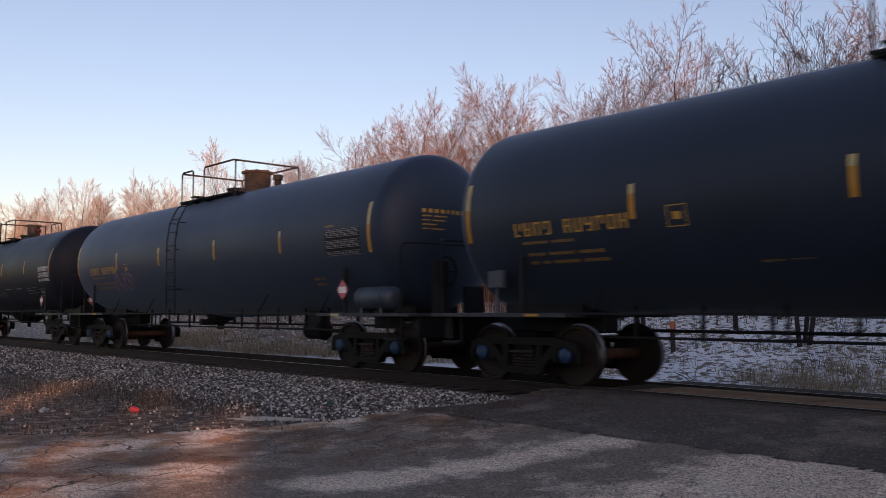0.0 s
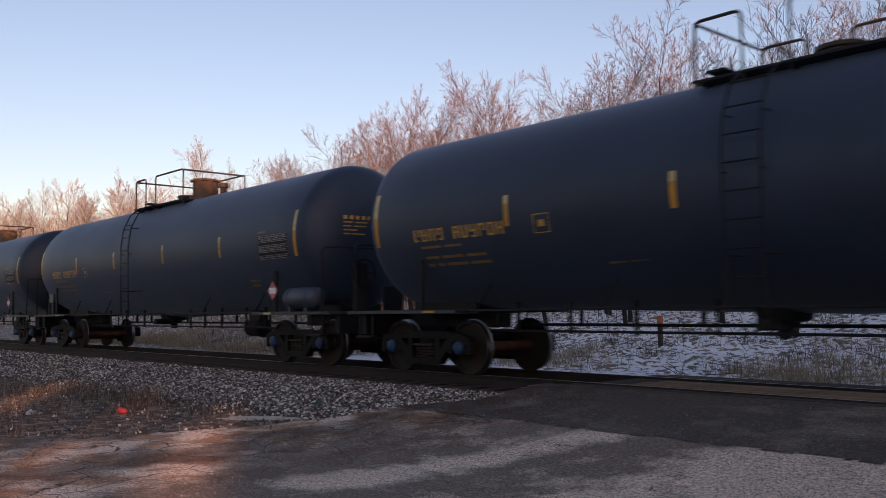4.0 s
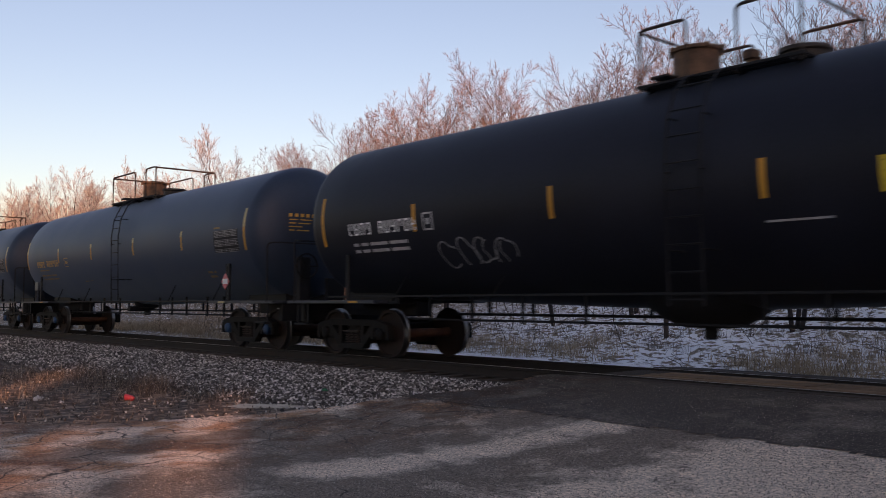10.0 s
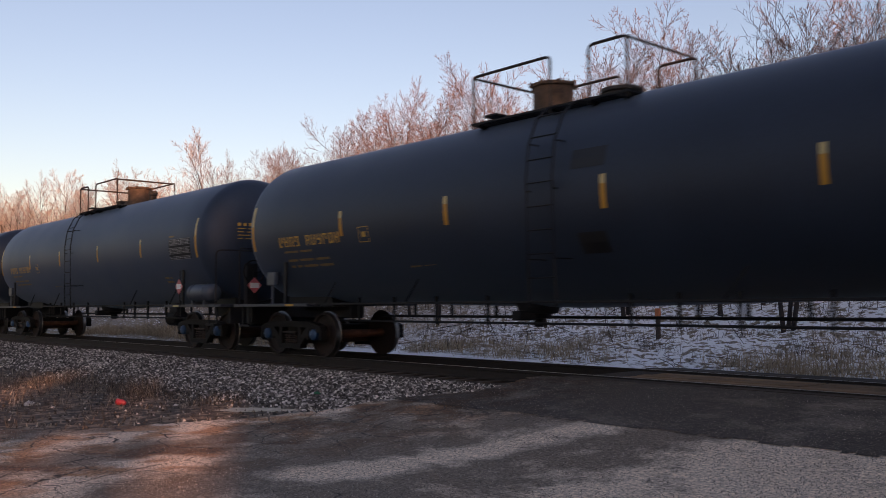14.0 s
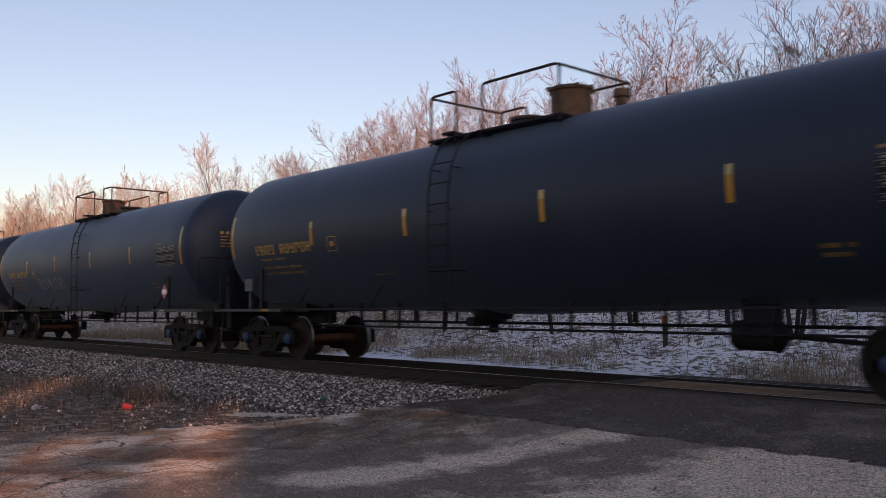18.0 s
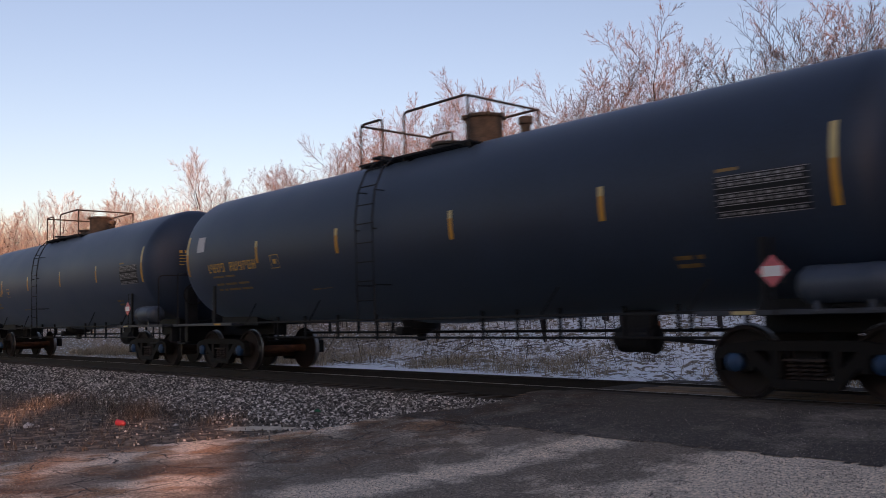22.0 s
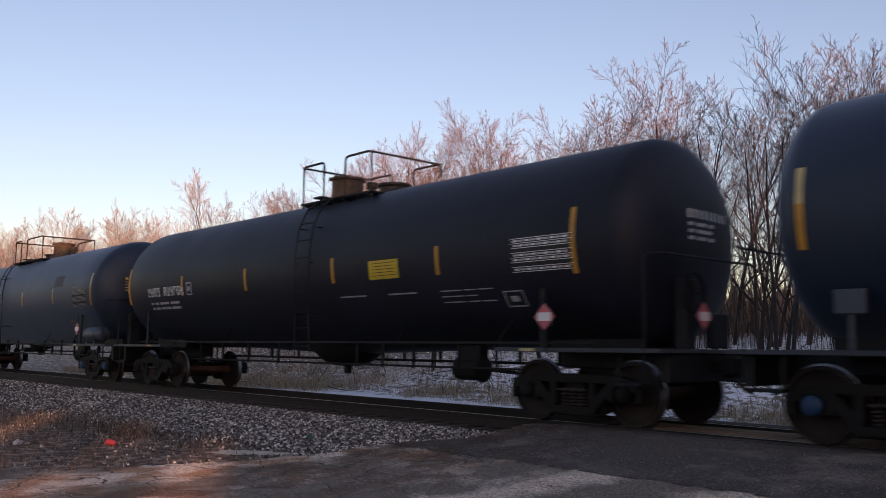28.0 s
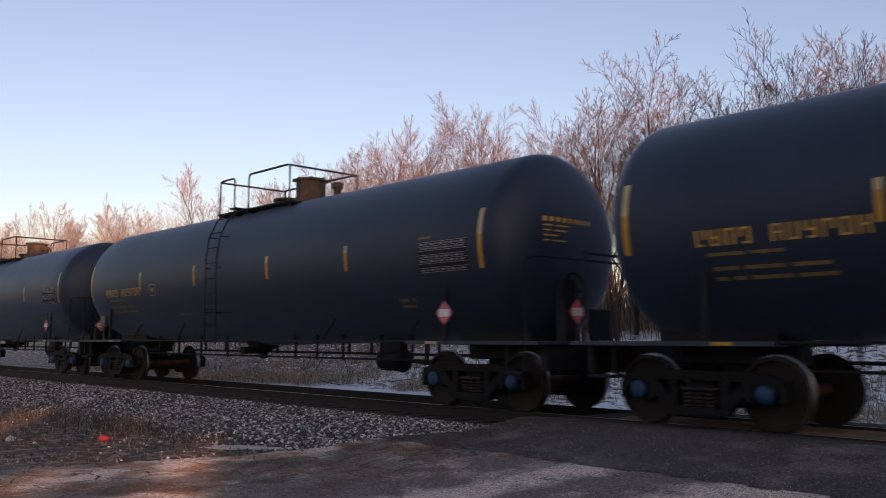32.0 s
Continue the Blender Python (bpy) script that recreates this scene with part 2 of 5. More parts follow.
def ground_material():
    m = bpy.data.materials.new("verge_soil_ballast_and_snow")
    m.use_nodes = True
    nt = m.node_tree
    b = nt.nodes["Principled BSDF"]
    b.inputs["Roughness"].default_value = 0.9
    co = nt.nodes.new("ShaderNodeTexCoord")
    sep = nt.nodes.new("ShaderNodeSeparateXYZ")
    nt.links.new(co.outputs["Object"], sep.inputs[0])

    def noise_at(scale, detail=4):
        n = nt.nodes.new("ShaderNodeTexNoise")
        n.inputs["Scale"].default_value, n.inputs["Detail"].default_value = scale, detail
        nt.links.new(co.outputs["Object"], n.inputs["Vector"])
        return n.outputs["Fac"]

    def ramp(fac, stops):
        r = nt.nodes.new("ShaderNodeValToRGB")
        els = r.color_ramp.elements
        while len(els) < len(stops):
            els.new(0.5)
        for e, (p, c) in zip(els, stops):
            e.position, e.color = p, (*c, 1)
        nt.links.new(fac, r.inputs["Fac"])
        return r.outputs["Color"]

    def mix(fac, a, c):
        x = nt.nodes.new("ShaderNodeMix")
        x.data_type = "RGBA"
        nt.links.new(fac, x.inputs["Factor"])
        nt.links.new(a, x.inputs["A"])
        nt.links.new(c, x.inputs["B"])
        return x.outputs["Result"]

    def edge(sock, lo, hi, wob, amount):
        ma = nt.nodes.new("ShaderNodeMath")
        ma.operation = "MULTIPLY_ADD"
        ma.inputs[1].default_value = amount
        nt.links.new(wob, ma.inputs[0])
        nt.links.new(sock, ma.inputs[2])
        mr = nt.nodes.new("ShaderNodeMapRange")
        mr.inputs["From Min"].default_value, mr.inputs["From Max"].default_value = lo + amount / 2, hi + amount / 2
        nt.links.new(ma.outputs[0], mr.inputs["Value"])
        return mr.outputs[0]

    n1, n6, n30 = noise_at(1.1, 6), noise_at(6, 5), noise_at(34, 3)
    soil = ramp(n6, [(0.32, (0.026, 0.019, 0.015)), (0.5, (0.1, 0.068, 0.048)), (0.64, (0.3, 0.215, 0.155))])
    stone = ramp(n30, [(0.35, (0.014, 0.014, 0.014)), (0.55, (0.05, 0.048, 0.046)), (0.7, (0.16, 0.155, 0.15))])
    snow = ramp(n6, [(0.2, (0.88, 0.88, 0.88)), (0.5, (0.96, 0.96, 0.96))])
    litter = ramp(n30, [(0.3, (0.06, 0.047, 0.035)), (0.5, (0.24, 0.18, 0.125)), (0.7, (0.42, 0.34, 0.25))])
    col = mix(edge(sep.outputs["Y"], 6.0, 6.9, n1, 1.2), soil, stone)
    bed = ramp(n30, [(0.35, (0.018, 0.014, 0.011)), (0.6, (0.05, 0.037, 0.029)), (0.75, (0.1, 0.08, 0.062))])
    col = mix(edge(sep.outputs["Y"], 8.9, 9.3, n1, 0.6), col, bed)
    bank = mix(ramp(noise_at(5.5, 12), [(0.5, (0, 0, 0)), (0.57, (1, 1, 1))]), snow, litter)
    bank = mix(edge(sep.outputs["Y"], 15.2, 16.0, n1, 3.0), snow, bank)
    bank = mix(edge(sep.outputs["X"], -27.0, -20.0, n1, 5.0), mix(ramp(n6, [(0.56, (0, 0, 0)), (0.66, (1, 1, 1))]), litter, snow), bank)
    col = mix(edge(sep.outputs["Y"], 13.0, 13.25, n1, 0.8), col, bank)
    nt.links.new(col, b.inputs["Base Color"])
    bp = nt.nodes.new("ShaderNodeBump")
    bp.inputs["Strength"].default_value, bp.inputs["Distance"].default_value = 0.6, 0.04
    nt.links.new(n30, bp.inputs["Height"])
    nt.links.new(bp.outputs[0], b.inputs["Normal"])
    return m


def steps(*runs):
    out = []
    for a, b, d in runs:
        n = max(1, round((b - a) / d))
        out += [a + (b - a) * i / n for i in range(n)]
    return out + [runs[-1][1]]


gx = steps((-600, -120, 40), (-120, -45, 5), (-45, -20, 0.4), (-20, 2, 0.2), (2, 20, 1.5), (20, 120, 10), (120, 600, 60))
gy = steps((-500, -60, 40), (-60, -4, 4), (-4, 2, 0.5), (2, 14, 0.25), (14, 26, 0.2), (26, 60, 3), (60, 500, 40))
tagged(new("ground", grid_mesh("ground", gx, gy, z_ground, ground_material())), "brown verge, grey ballast bed and patchy snow under dry litter", "ground", kind="structure")


def asphalt(name, dark, pale, speck, cracks=0.43):
    """Worn asphalt: a dark bound mass, pale worn zones by the attribute 'worn', light stone specks and small pits."""
    m = bpy.data.materials.new(name)
    m.use_nodes = True
    nt = m.node_tree
    b = nt.nodes["Principled BSDF"]
    co = nt.nodes.new("ShaderNodeTexCoord")
    n1 = nt.nodes.new("ShaderNodeTexNoise")
    n1.inputs["Scale"].default_value, n1.inputs["Detail"].default_value = 1.4, 9
    n1.inputs["Roughness"].default_value = 0.66
    n2 = nt.nodes.new("ShaderNodeTexNoise")
    n2.inputs["Scale"].default_value, n2.inputs["Detail"].default_value = 34, 8
    n2.inputs["Roughness"].default_value = 0.85
    vo = nt.nodes.new("ShaderNodeTexVoronoi")
    vo.inputs["Scale"].default_value = 46
    for n in (n1, n2, vo):
        nt.links.new(co.outputs["Object"], n.inputs["Vector"])
    at = nt.nodes.new("ShaderNodeAttribute")
    at.attribute_name = "worn"
    ma = nt.nodes.new("ShaderNodeMath")
    ma.operation = "MULTIPLY_ADD"
    ma.inputs[1].default_value = 2.6
    nt.links.new(n1.outputs["Fac"], ma.inputs[0])
    nt.links.new(at.outputs["Fac"], ma.inputs[2])
    worn = nt.nodes.new("ShaderNodeMapRange")
    worn.inputs["From Min"].default_value, worn.inputs["From Max"].default_value = 1.76, 2.24
    rag = nt.nodes.new("ShaderNodeMath")
    rag.operation = "MULTIPLY_ADD"
    rag.inputs[1].default_value = 0.55
    nt.links.new(n2.outputs["Fac"], rag.inputs[0])
    nt.links.new(ma.outputs[0], rag.inputs[2])
    nt.links.new(rag.outputs[0], worn.inputs["Value"])
    mx = nt.nodes.new("ShaderNodeMix")
    mx.data_type = "RGBA"
    mx.inputs["A"].default_value, mx.inputs["B"].default_value = (*dark, 1), (*pale, 1)
    nt.links.new(worn.outputs[0], mx.inputs["Factor"])
    sp = nt.nodes.new("ShaderNodeValToRGB")
    sp.color_ramp.elements[0].position, sp.color_ramp.elements[0].color = 0.0, (1, 1, 1, 1)
    sp.color_ramp.elements[1].position, sp.color_ramp.elements[1].color = 0.3, (0, 0, 0, 1)
    nt.links.new(vo.outputs["Distance"], sp.inputs["Fac"])
    pick = nt.nodes.new("ShaderNodeMath")
    pick.operation = "GREATER_THAN"
    pick.inputs[1].default_value = 0.46
    nt.links.new(vo.outputs["Color"], pick.inputs[0])
    mu = nt.nodes.new("ShaderNodeMath")
    mu.operation = "MULTIPLY"
    nt.links.new(sp.outputs["Color"], mu.inputs[0])
    nt.links.new(pick.outputs[0], mu.inputs[1])
    gr = nt.nodes.new("ShaderNodeMix")
    gr.data_type, gr.blend_type = "RGBA", "MULTIPLY"
    gr.inputs["Factor"].default_value = 1.0
    gv = nt.nodes.new("ShaderNodeMapRange")
    gv.inputs["From Min"].default_value, gv.inputs["From Max"].default_value = 0.34, 0.68
    gv.inputs["To Min"].default_value, gv.inputs["To Max"].default_value = 0.0, 2.4
    nt.links.new(n2.outputs["Fac"], gv.inputs["Value"])
    nt.links.new(mx.outputs["Result"], gr.inputs["A"])
    nt.links.new(gv.outputs[0], gr.inputs["B"])
    fin = nt.nodes.new("ShaderNodeMix")
    fin.data_type = "RGBA"
    fin.inputs["B"].default_value = (*speck, 1)
    nt.links.new(mu.outputs[0], fin.inputs["Factor"])
    nt.links.new(gr.outputs["Result"], fin.inputs["A"])
    ck = nt.nodes.new("ShaderNodeTexVoronoi")
    ck.feature = "DISTANCE_TO_EDGE"
    ck.inputs["Scale"].default_value = 1.3
    warp = nt.nodes.new("ShaderNodeMix")
    warp.data_type, warp.blend_type = "RGBA", "ADD"
    warp.inputs["Factor"].default_value = 0.35
    n3 = nt.nodes.new("ShaderNodeTexNoise")
    n3.inputs["Scale"].default_value, n3.inputs["Detail"].default_value = 2.2, 6
    nt.links.new(co.outputs["Object"], n3.inputs["Vector"])
    nt.links.new(co.outputs["Object"], warp.inputs["A"])
    nt.links.new(n3.outputs["Color"], warp.inputs["B"])
    nt.links.new(warp.outputs["Result"], ck.inputs["Vector"])
    cr = nt.nodes.new("ShaderNodeMapRange")
    cr.inputs["From Min"].default_value, cr.inputs["From Max"].default_value = 0.003, 0.016
    nt.links.new(ck.outputs["Distance"], cr.inputs["Value"])
    keep = nt.nodes.new("ShaderNodeMath")
    keep.operation = "MAXIMUM"
    gap = nt.nodes.new("ShaderNodeMapRange")
    gap.inputs["From Min"].default_value, gap.inputs["From Max"].default_value = cracks, cracks + 0.05
    nt.links.new(n1.outputs["Fac"], gap.inputs["Value"])
    nt.links.new(cr.outputs[0], keep.inputs[0])
    sx = nt.nodes.new("ShaderNodeSeparateXYZ")
    nt.links.new(co.outputs["Object"], sx.inputs[0])
    side = nt.nodes.new("ShaderNodeMapRange")
    side.inputs["From Min"].default_value, side.inputs["From Max"].default_value = -7.6, -6.2
    nt.links.new(sx.outputs["X"], side.inputs["Value"])
    both = nt.nodes.new("ShaderNodeMath")
    both.operation = "MULTIPLY"
    nt.links.new(gap.outputs[0], both.inputs[0])
    nt.links.new(side.outputs[0], both.inputs[1])
    nt.links.new(both.outputs[0], keep.inputs[1])
    lined = nt.nodes.new("ShaderNodeMix")
    lined.data_type = "RGBA"
    lined.inputs["A"].default_value = (0.03, 0.021, 0.015, 1)
    nt.links.new(keep.outputs[0], lined.inputs["Factor"])
    earth = nt.nodes.new("ShaderNodeMix")
    earth.data_type, earth.blend_type = "RGBA", "MULTIPLY"
    earth.inputs["B"].default_value = (0.62, 0.4, 0.27, 1)
    bare = nt.nodes.new("ShaderNodeMapRange")
    bare.inputs["From Min"].default_value, bare.inputs["From Max"].default_value = 0.42, 0.56
    bare.inputs["To Min"].default_value, bare.inputs["To Max"].default_value = 1.0, 0.0
    nt.links.new(n3.outputs["Fac"], bare.inputs["Value"])
    left = nt.nodes.new("ShaderNodeMath")
    left.operation = "SUBTRACT"
    left.inputs[0].default_value = 1.0
    nt.links.new(side.outputs[0], left.inputs[1])
    ef = nt.nodes.new("ShaderNodeMath")
    ef.operation = "MULTIPLY"
    nt.links.new(bare.outputs[0], ef.inputs[0])
    nt.links.new(left.outputs[0], ef.inputs[1])
    nt.links.new(ef.outputs[0], earth.inputs["Factor"])
    nt.links.new(fin.outputs["Result"], earth.inputs["A"])
    nt.links.new(earth.outputs["Result"], lined.inputs["B"])
    nt.links.new(lined.outputs["Result"], b.inputs["Base Color"])
    b.inputs["Roughness"].default_value = 0.8
    bp = nt.nodes.new("ShaderNodeBump")
    bp.inputs["Strength"].default_value, bp.inputs["Distance"].default_value = 0.9, 0.015
    nt.links.new(n2.outputs["Fac"], bp.inputs["Height"])
    nt.links.new(bp.outputs[0], b.inputs["Normal"])
    return m


def dist_seg(x, y, a, c):
    ax, ay, cx, cy = *a, *c
    dx, dy = cx - ax, cy - ay
    t = min(1, max(0, ((x - ax) * dx + (y - ay) * dy) / (dx * dx + dy * dy)))
    return math.hypot(x - ax - t * dx, y - ay - t * dy), t


def worn_at(x, y):
    """Pale, worn lanes of the old pavement (1 pale, 0 dark)."""
    w = 0.12
    d, t = dist_seg(x, y, (-6.3, 4.2), (-5.5, 7.0))
    w = max(w, 0.85 * (1 - sstep(0.0, 0.6, d)))
    d, t = dist_seg(x, y, (-3.2, 4.6), (-2.2, 7.4))
    w = max(w, 0.8 * (1 - sstep(0.5, 1.4, d)))
    d, t = dist_seg(x, y, (-3.9, 4.0), (-3.6, 7.2))
    w = max(w, 0.85 * (1 - sstep(0.3, 1.0, d)))
    d, t = dist_seg(x, y, (-9.4, 2.6), (-9.5, 4.6))
    w = max(w, 0.85 * (1 - sstep(0.1, 1.0, d)))
    d, t = dist_seg(x, y, (-9.6, 4.6), (-9.0, 6.8))
    w = max(w, 0.7 * (1 - sstep(0.0, 0.5, d)))
    d, t = dist_seg(x, y, (-7.4, 2.2), (-7.6, 3.6))
    w = max(w, 0.6 * (1 - sstep(0.1, 0.8, d)))
    return w


old_asphalt = asphalt("old_worn_asphalt", (0.182, 0.139, 0.106), (0.64, 0.51, 0.4), (0.75, 0.64, 0.53), 0.36)
new_asphalt = asphalt("newer_dark_asphalt", (0.066, 0.053, 0.044), (0.2, 0.165, 0.135), (0.75, 0.64, 0.54), 0.1)


def wear_layer(me, fn):
    at = me.attributes.new("worn", "FLOAT", "POINT")
    at.data.foreach_set("value", [fn(v.co.x, v.co.y) for v in me.vertices])
    return me


def on_road(x, y):
    return x > road_left(y) + 0.12 * noise.noise((x * 2.1, y * 2.1, 7))


rx = steps((-30, -12, 0.5), (-12, 0, 0.1), (0, 14, 1.0))
ry = steps((-30, 0, 1.5), (0, 9.75, 0.1))
road = grid_mesh("road", rx, ry, z_road, old_asphalt, on_road)
tagged(new("road", wear_layer(road, worn_at)), "cracked old grey asphalt with pale worn lanes", "road", kind="structure")


def on_apron(x, y):
    return x > road_left(y) + 0.05 and y > 7.2 + 0.07 * noise.noise((x * 1.5, 2, y)) + 0.03 * noise.noise((x * 6, 5, y))


apron = grid_mesh("road", steps((-10, -1, 0.06), (-1, 14, 0.5)), steps((7.0, 9.76, 0.06)), lambda x, y: z_road(x, y) + 0.007, new_asphalt, on_apron)
tagged(new("road", wear_layer(apron, lambda x, y: 0.1 + 0.3 * sstep(7.6, 8.4, y) * sstep(-5, -3, x))), "newer black asphalt laid up to the level crossing", "road", kind="structure")


# ---- track ----
def rail_mesh():
    prof = [(-0.07, -0.185), (0.07, -0.185), (0.07, -0.172), (0.012, -0.15), (0.012, -0.045), (0.036, -0.035), (0.036, -0.004), (0.03, 0.0),
            (-0.03, 0.0), (-0.036, -0.004), (-0.036, -0.035), (-0.012, -0.045), (-0.012, -0.15), (-0.07, -0.172)]
    xs = [-420, -120, -60, -30, 0, 30, 120]
    bm = bmesh.new()
    rings = [[bm.verts.new((x, y, z)) for y, z in prof] for x in xs]
    for a, b in zip(rings, rings[1:]):
        for k in range(len(prof)):
            j = (k + 1) % len(prof)
            f = bm.faces.new((a[k], a[j], b[j], b[k]))
            f.material_index = 1 if k == 7 else 0
    return bm


rail_rust = mat("brown_rusty_rail", (0.022, 0.016, 0.013), 0.8, 0.1, 0.4, 4, 40, 0.2)
rail_head = mat("bright_rail_head", (0.3, 0.28, 0.26), 0.42, 1.0, 0.15, 6, 60, 0.02)
me_rail = mesh_of("rail", rail_mesh(), [rail_rust, rail_head])
for yy in (RAIL_N, RAIL_F):
    r = tagged(new("rail", me_rail), "rusty steel rail with a bright worn head", "rail", "rails of the track", "structure")
    r.location = (0, yy, 0)

tie_wood = mat("dark_creosoted_tie", (0.045, 0.033, 0.026), 0.9, 0, 0.45, 3, 30, 0.5, per_object=0.25)
me_tie = mesh_of("tie", box(bmesh.new(), (0, 0, 0), (0.22, 2.6, 0.18), 0.012), tie_wood)
tie_bed = tagged(new("track_bed"), "dark timber ties under the rails", "track", kind="structure")
for k in range(150):
    x = -62 + k * 0.5
    if x < ROAD_EDGE - 0.3 or x > 4:
        again("tie", me_tie, tie_bed, pose(x + random.uniform(-0.03, 0.03), TRACK_Y + random.uniform(-0.04, 0.04), -0.272, 0, 0, random.uniform(-0.8, 0.8)))

plank_wood = mat("worn_crossing_timber", (0.25, 0.15, 0.085), 0.85, 0, 0.4, 4, 30, 0.5, per_object=0.25)
crossing = tagged(new("level_crossing"), "worn brown timber planks between and beside the rails", "crossing", kind="structure")
me_dark = mesh_of("plank", box(bmesh.new(), (0, 0, 0), (2.5, 0.235, 0.16), 0.012), tie_wood)
me_plank = mesh_of("plank", box(bmesh.new(), (0, 0, 0), (2.5, 0.235, 0.16), 0.012), plank_wood)
for row in [9.88, 10.13, 10.48, 10.73, 10.98, 11.23, 11.48, 11.96, 12.2]:
    for k in range(6):
        again("plank", me_plank if 10.3 < row < 11.6 else me_dark, crossing, pose((-6.5 if 10.3 < row < 11.6 else -7.2) + 2.53 * k + random.uniform(-0.02, 0.02), row, -0.1 + random.uniform(-0.008, 0.006), random.uniform(-0.6, 0.6), 0, random.uniform(-0.15, 0.15)))

# ---- rolling stock ----
PITCH = 18.2               # coupled length of a tank car
R_TANK, Z_TANK = 1.53, 2.66
HALF, HEAD = 7.8, 0.6
WHEEL_R = 0.457
TRUCK_X, AXLE_X = 7.05, 0.89


def on_tank(x, z, lift=0.004, side=-1):
    """The point of the tank's side at the height z."""
    dz = max(-R_TANK * 0.995, min(R_TANK * 0.995, z - Z_TANK))
    a = math.asin(dz / R_TANK)
    r = R_TANK + lift
    return Vector((x, side * r * math.cos(a), Z_TANK + r * math.sin(a)))


def decal(bm, x, z, w, h, lift=0.004, side=-1, lean=0.0):
    n = max(1, round(h / 0.12))
    for i in range(n):
        z0, z1 = z - h / 2 + h * i / n, z - h / 2 + h * (i + 1) / n
        k0, k1 = lean * (z0 - z), lean * (z1 - z)
        bm.faces.new([bm.verts.new(on_tank(*p, lift, side)) for p in ((x - w / 2 + k0, z0), (x + w / 2 + k0, z0), (x + w / 2 + k1, z1), (x - w / 2 + k1, z1))])
    return bm


def ribbon(bm, pts, w, lift=0.005):
    pts = [Vector(p) for p in pts]
    prev = None
    for i, p in enumerate(pts):
        d = (pts[min(i + 1, len(pts) - 1)] - pts[max(i - 1, 0)]).normalized()
        s = Vector((-d.y, d.x)) * w / 2
        cur = (bm.verts.new(on_tank(*(p - s), lift)), bm.verts.new(on_tank(*(p + s), lift)))
        if prev:
            bm.faces.new((prev[0], prev[1], cur[1], cur[0]))
        prev = cur
    return bm


def side_frame_bm():
    """Cast side frame: an arched truss with two windows and a spring opening, pedestals over the bearings."""
    bm = bmesh.new()
    top = [(-1.16, 0.5), (-1.14, 0.62), (-0.95, 0.68), (-0.62, 0.72), (0.62, 0.72), (0.95, 0.68), (1.14, 0.62), (1.16, 0.5)]
    prism(bm, top + [(1.02, 0.5), (0.98, 0.57), (0.8, 0.57), (0.62, 0.6), (-0.62, 0.6), (-0.8, 0.57), (-0.98, 0.57), (-1.02, 0.5)], -0.08, 0.08)
    prism(bm, [(-0.78, 0.57), (-0.62, 0.6), (-0.3, 0.3), (-0.4, 0.2)], -0.075, 0.075)
    prism(bm, [(0.78, 0.57), (0.62, 0.6), (0.3, 0.3), (0.4, 0.2)], -0.075, 0.075)
    prism(bm, [(-0.46, 0.26), (-0.4, 0.16), (0.4, 0.16), (0.46, 0.26)], -0.085, 0.085)
    for s in (-1, 1):
        box(bm, (s * 0.36, 0, 0.44), (0.11, 0.15, 0.36), 0.01)
        box(bm, (s * 1.13, 0, 0.44), (0.09, 0.15, 0.2), 0.01)
        box(bm, (s * 0.68, 0, 0.46), (0.1, 0.15, 0.22), 0.01)
    return bm


def wheelset_bm():
    bm = bmesh.new()
    lathe(bm, [(-0.95, 0.07), (-0.7, 0.095), (-0.5, 0.085), (0.5, 0.085), (0.7, 0.095), (0.95, 0.07)], 12, "Y")
    for f in bm.faces:
        f.material_index = 2
    for s in (-1, 1):
        prof = [(0.67, 0.12), (0.69, 0.40), (0.684, 0.482), (0.712, 0.478), (0.722, 0.459), (0.815, 0.4535), (0.822, 0.40), (0.785, 0.385), (0.765, 0.3), (0.78, 0.16), (0.86, 0.14), (0.86, 0.1)]
        lathe(bm, [(s * u, r) for u, r in prof], 30, "Y")
    bm.faces.ensure_lookup_table()
    for f in bm.faces:
        c = f.calc_center_median()
        rr = math.hypot(c.x, c.z)
        if rr > 0.452 and 0.715 < abs(c.y) < 0.81:
            f.material_index = 1
    return bm


def spring_bm():
    bm = bmesh.new()
    for dx in (-0.16, 0.0, 0.16):
        pts = [(dx + 0.062 * math.cos(a), 0.062 * math.sin(a), 0.25 + 0.24 * a / (2 * math.pi * 5)) for a in [2 * math.pi * 5 * i / 30 for i in range(31)]]
        pipe(bm, pts, 0.016, 3)
    box(bm, (0, 0, 0.245), (0.5, 0.16, 0.03))
    box(bm, (0, 0, 0.495), (0.5, 0.16, 0.03))
    return bm


def bearing_bm():
    bm = bmesh.new()
    lathe(bm, [(-0.1, 0.1), (-0.06, 0.118), (0.06, 0.118), (0.08, 0.1), (0.1, 0.06)], 16, "Y")
    return bm


SHARED = {}


def shared(key, make, material, smooth=False):
    if key not in SHARED:
        SHARED[key] = mesh_of(key, make(), material, smooth)
    return SHARED[key]


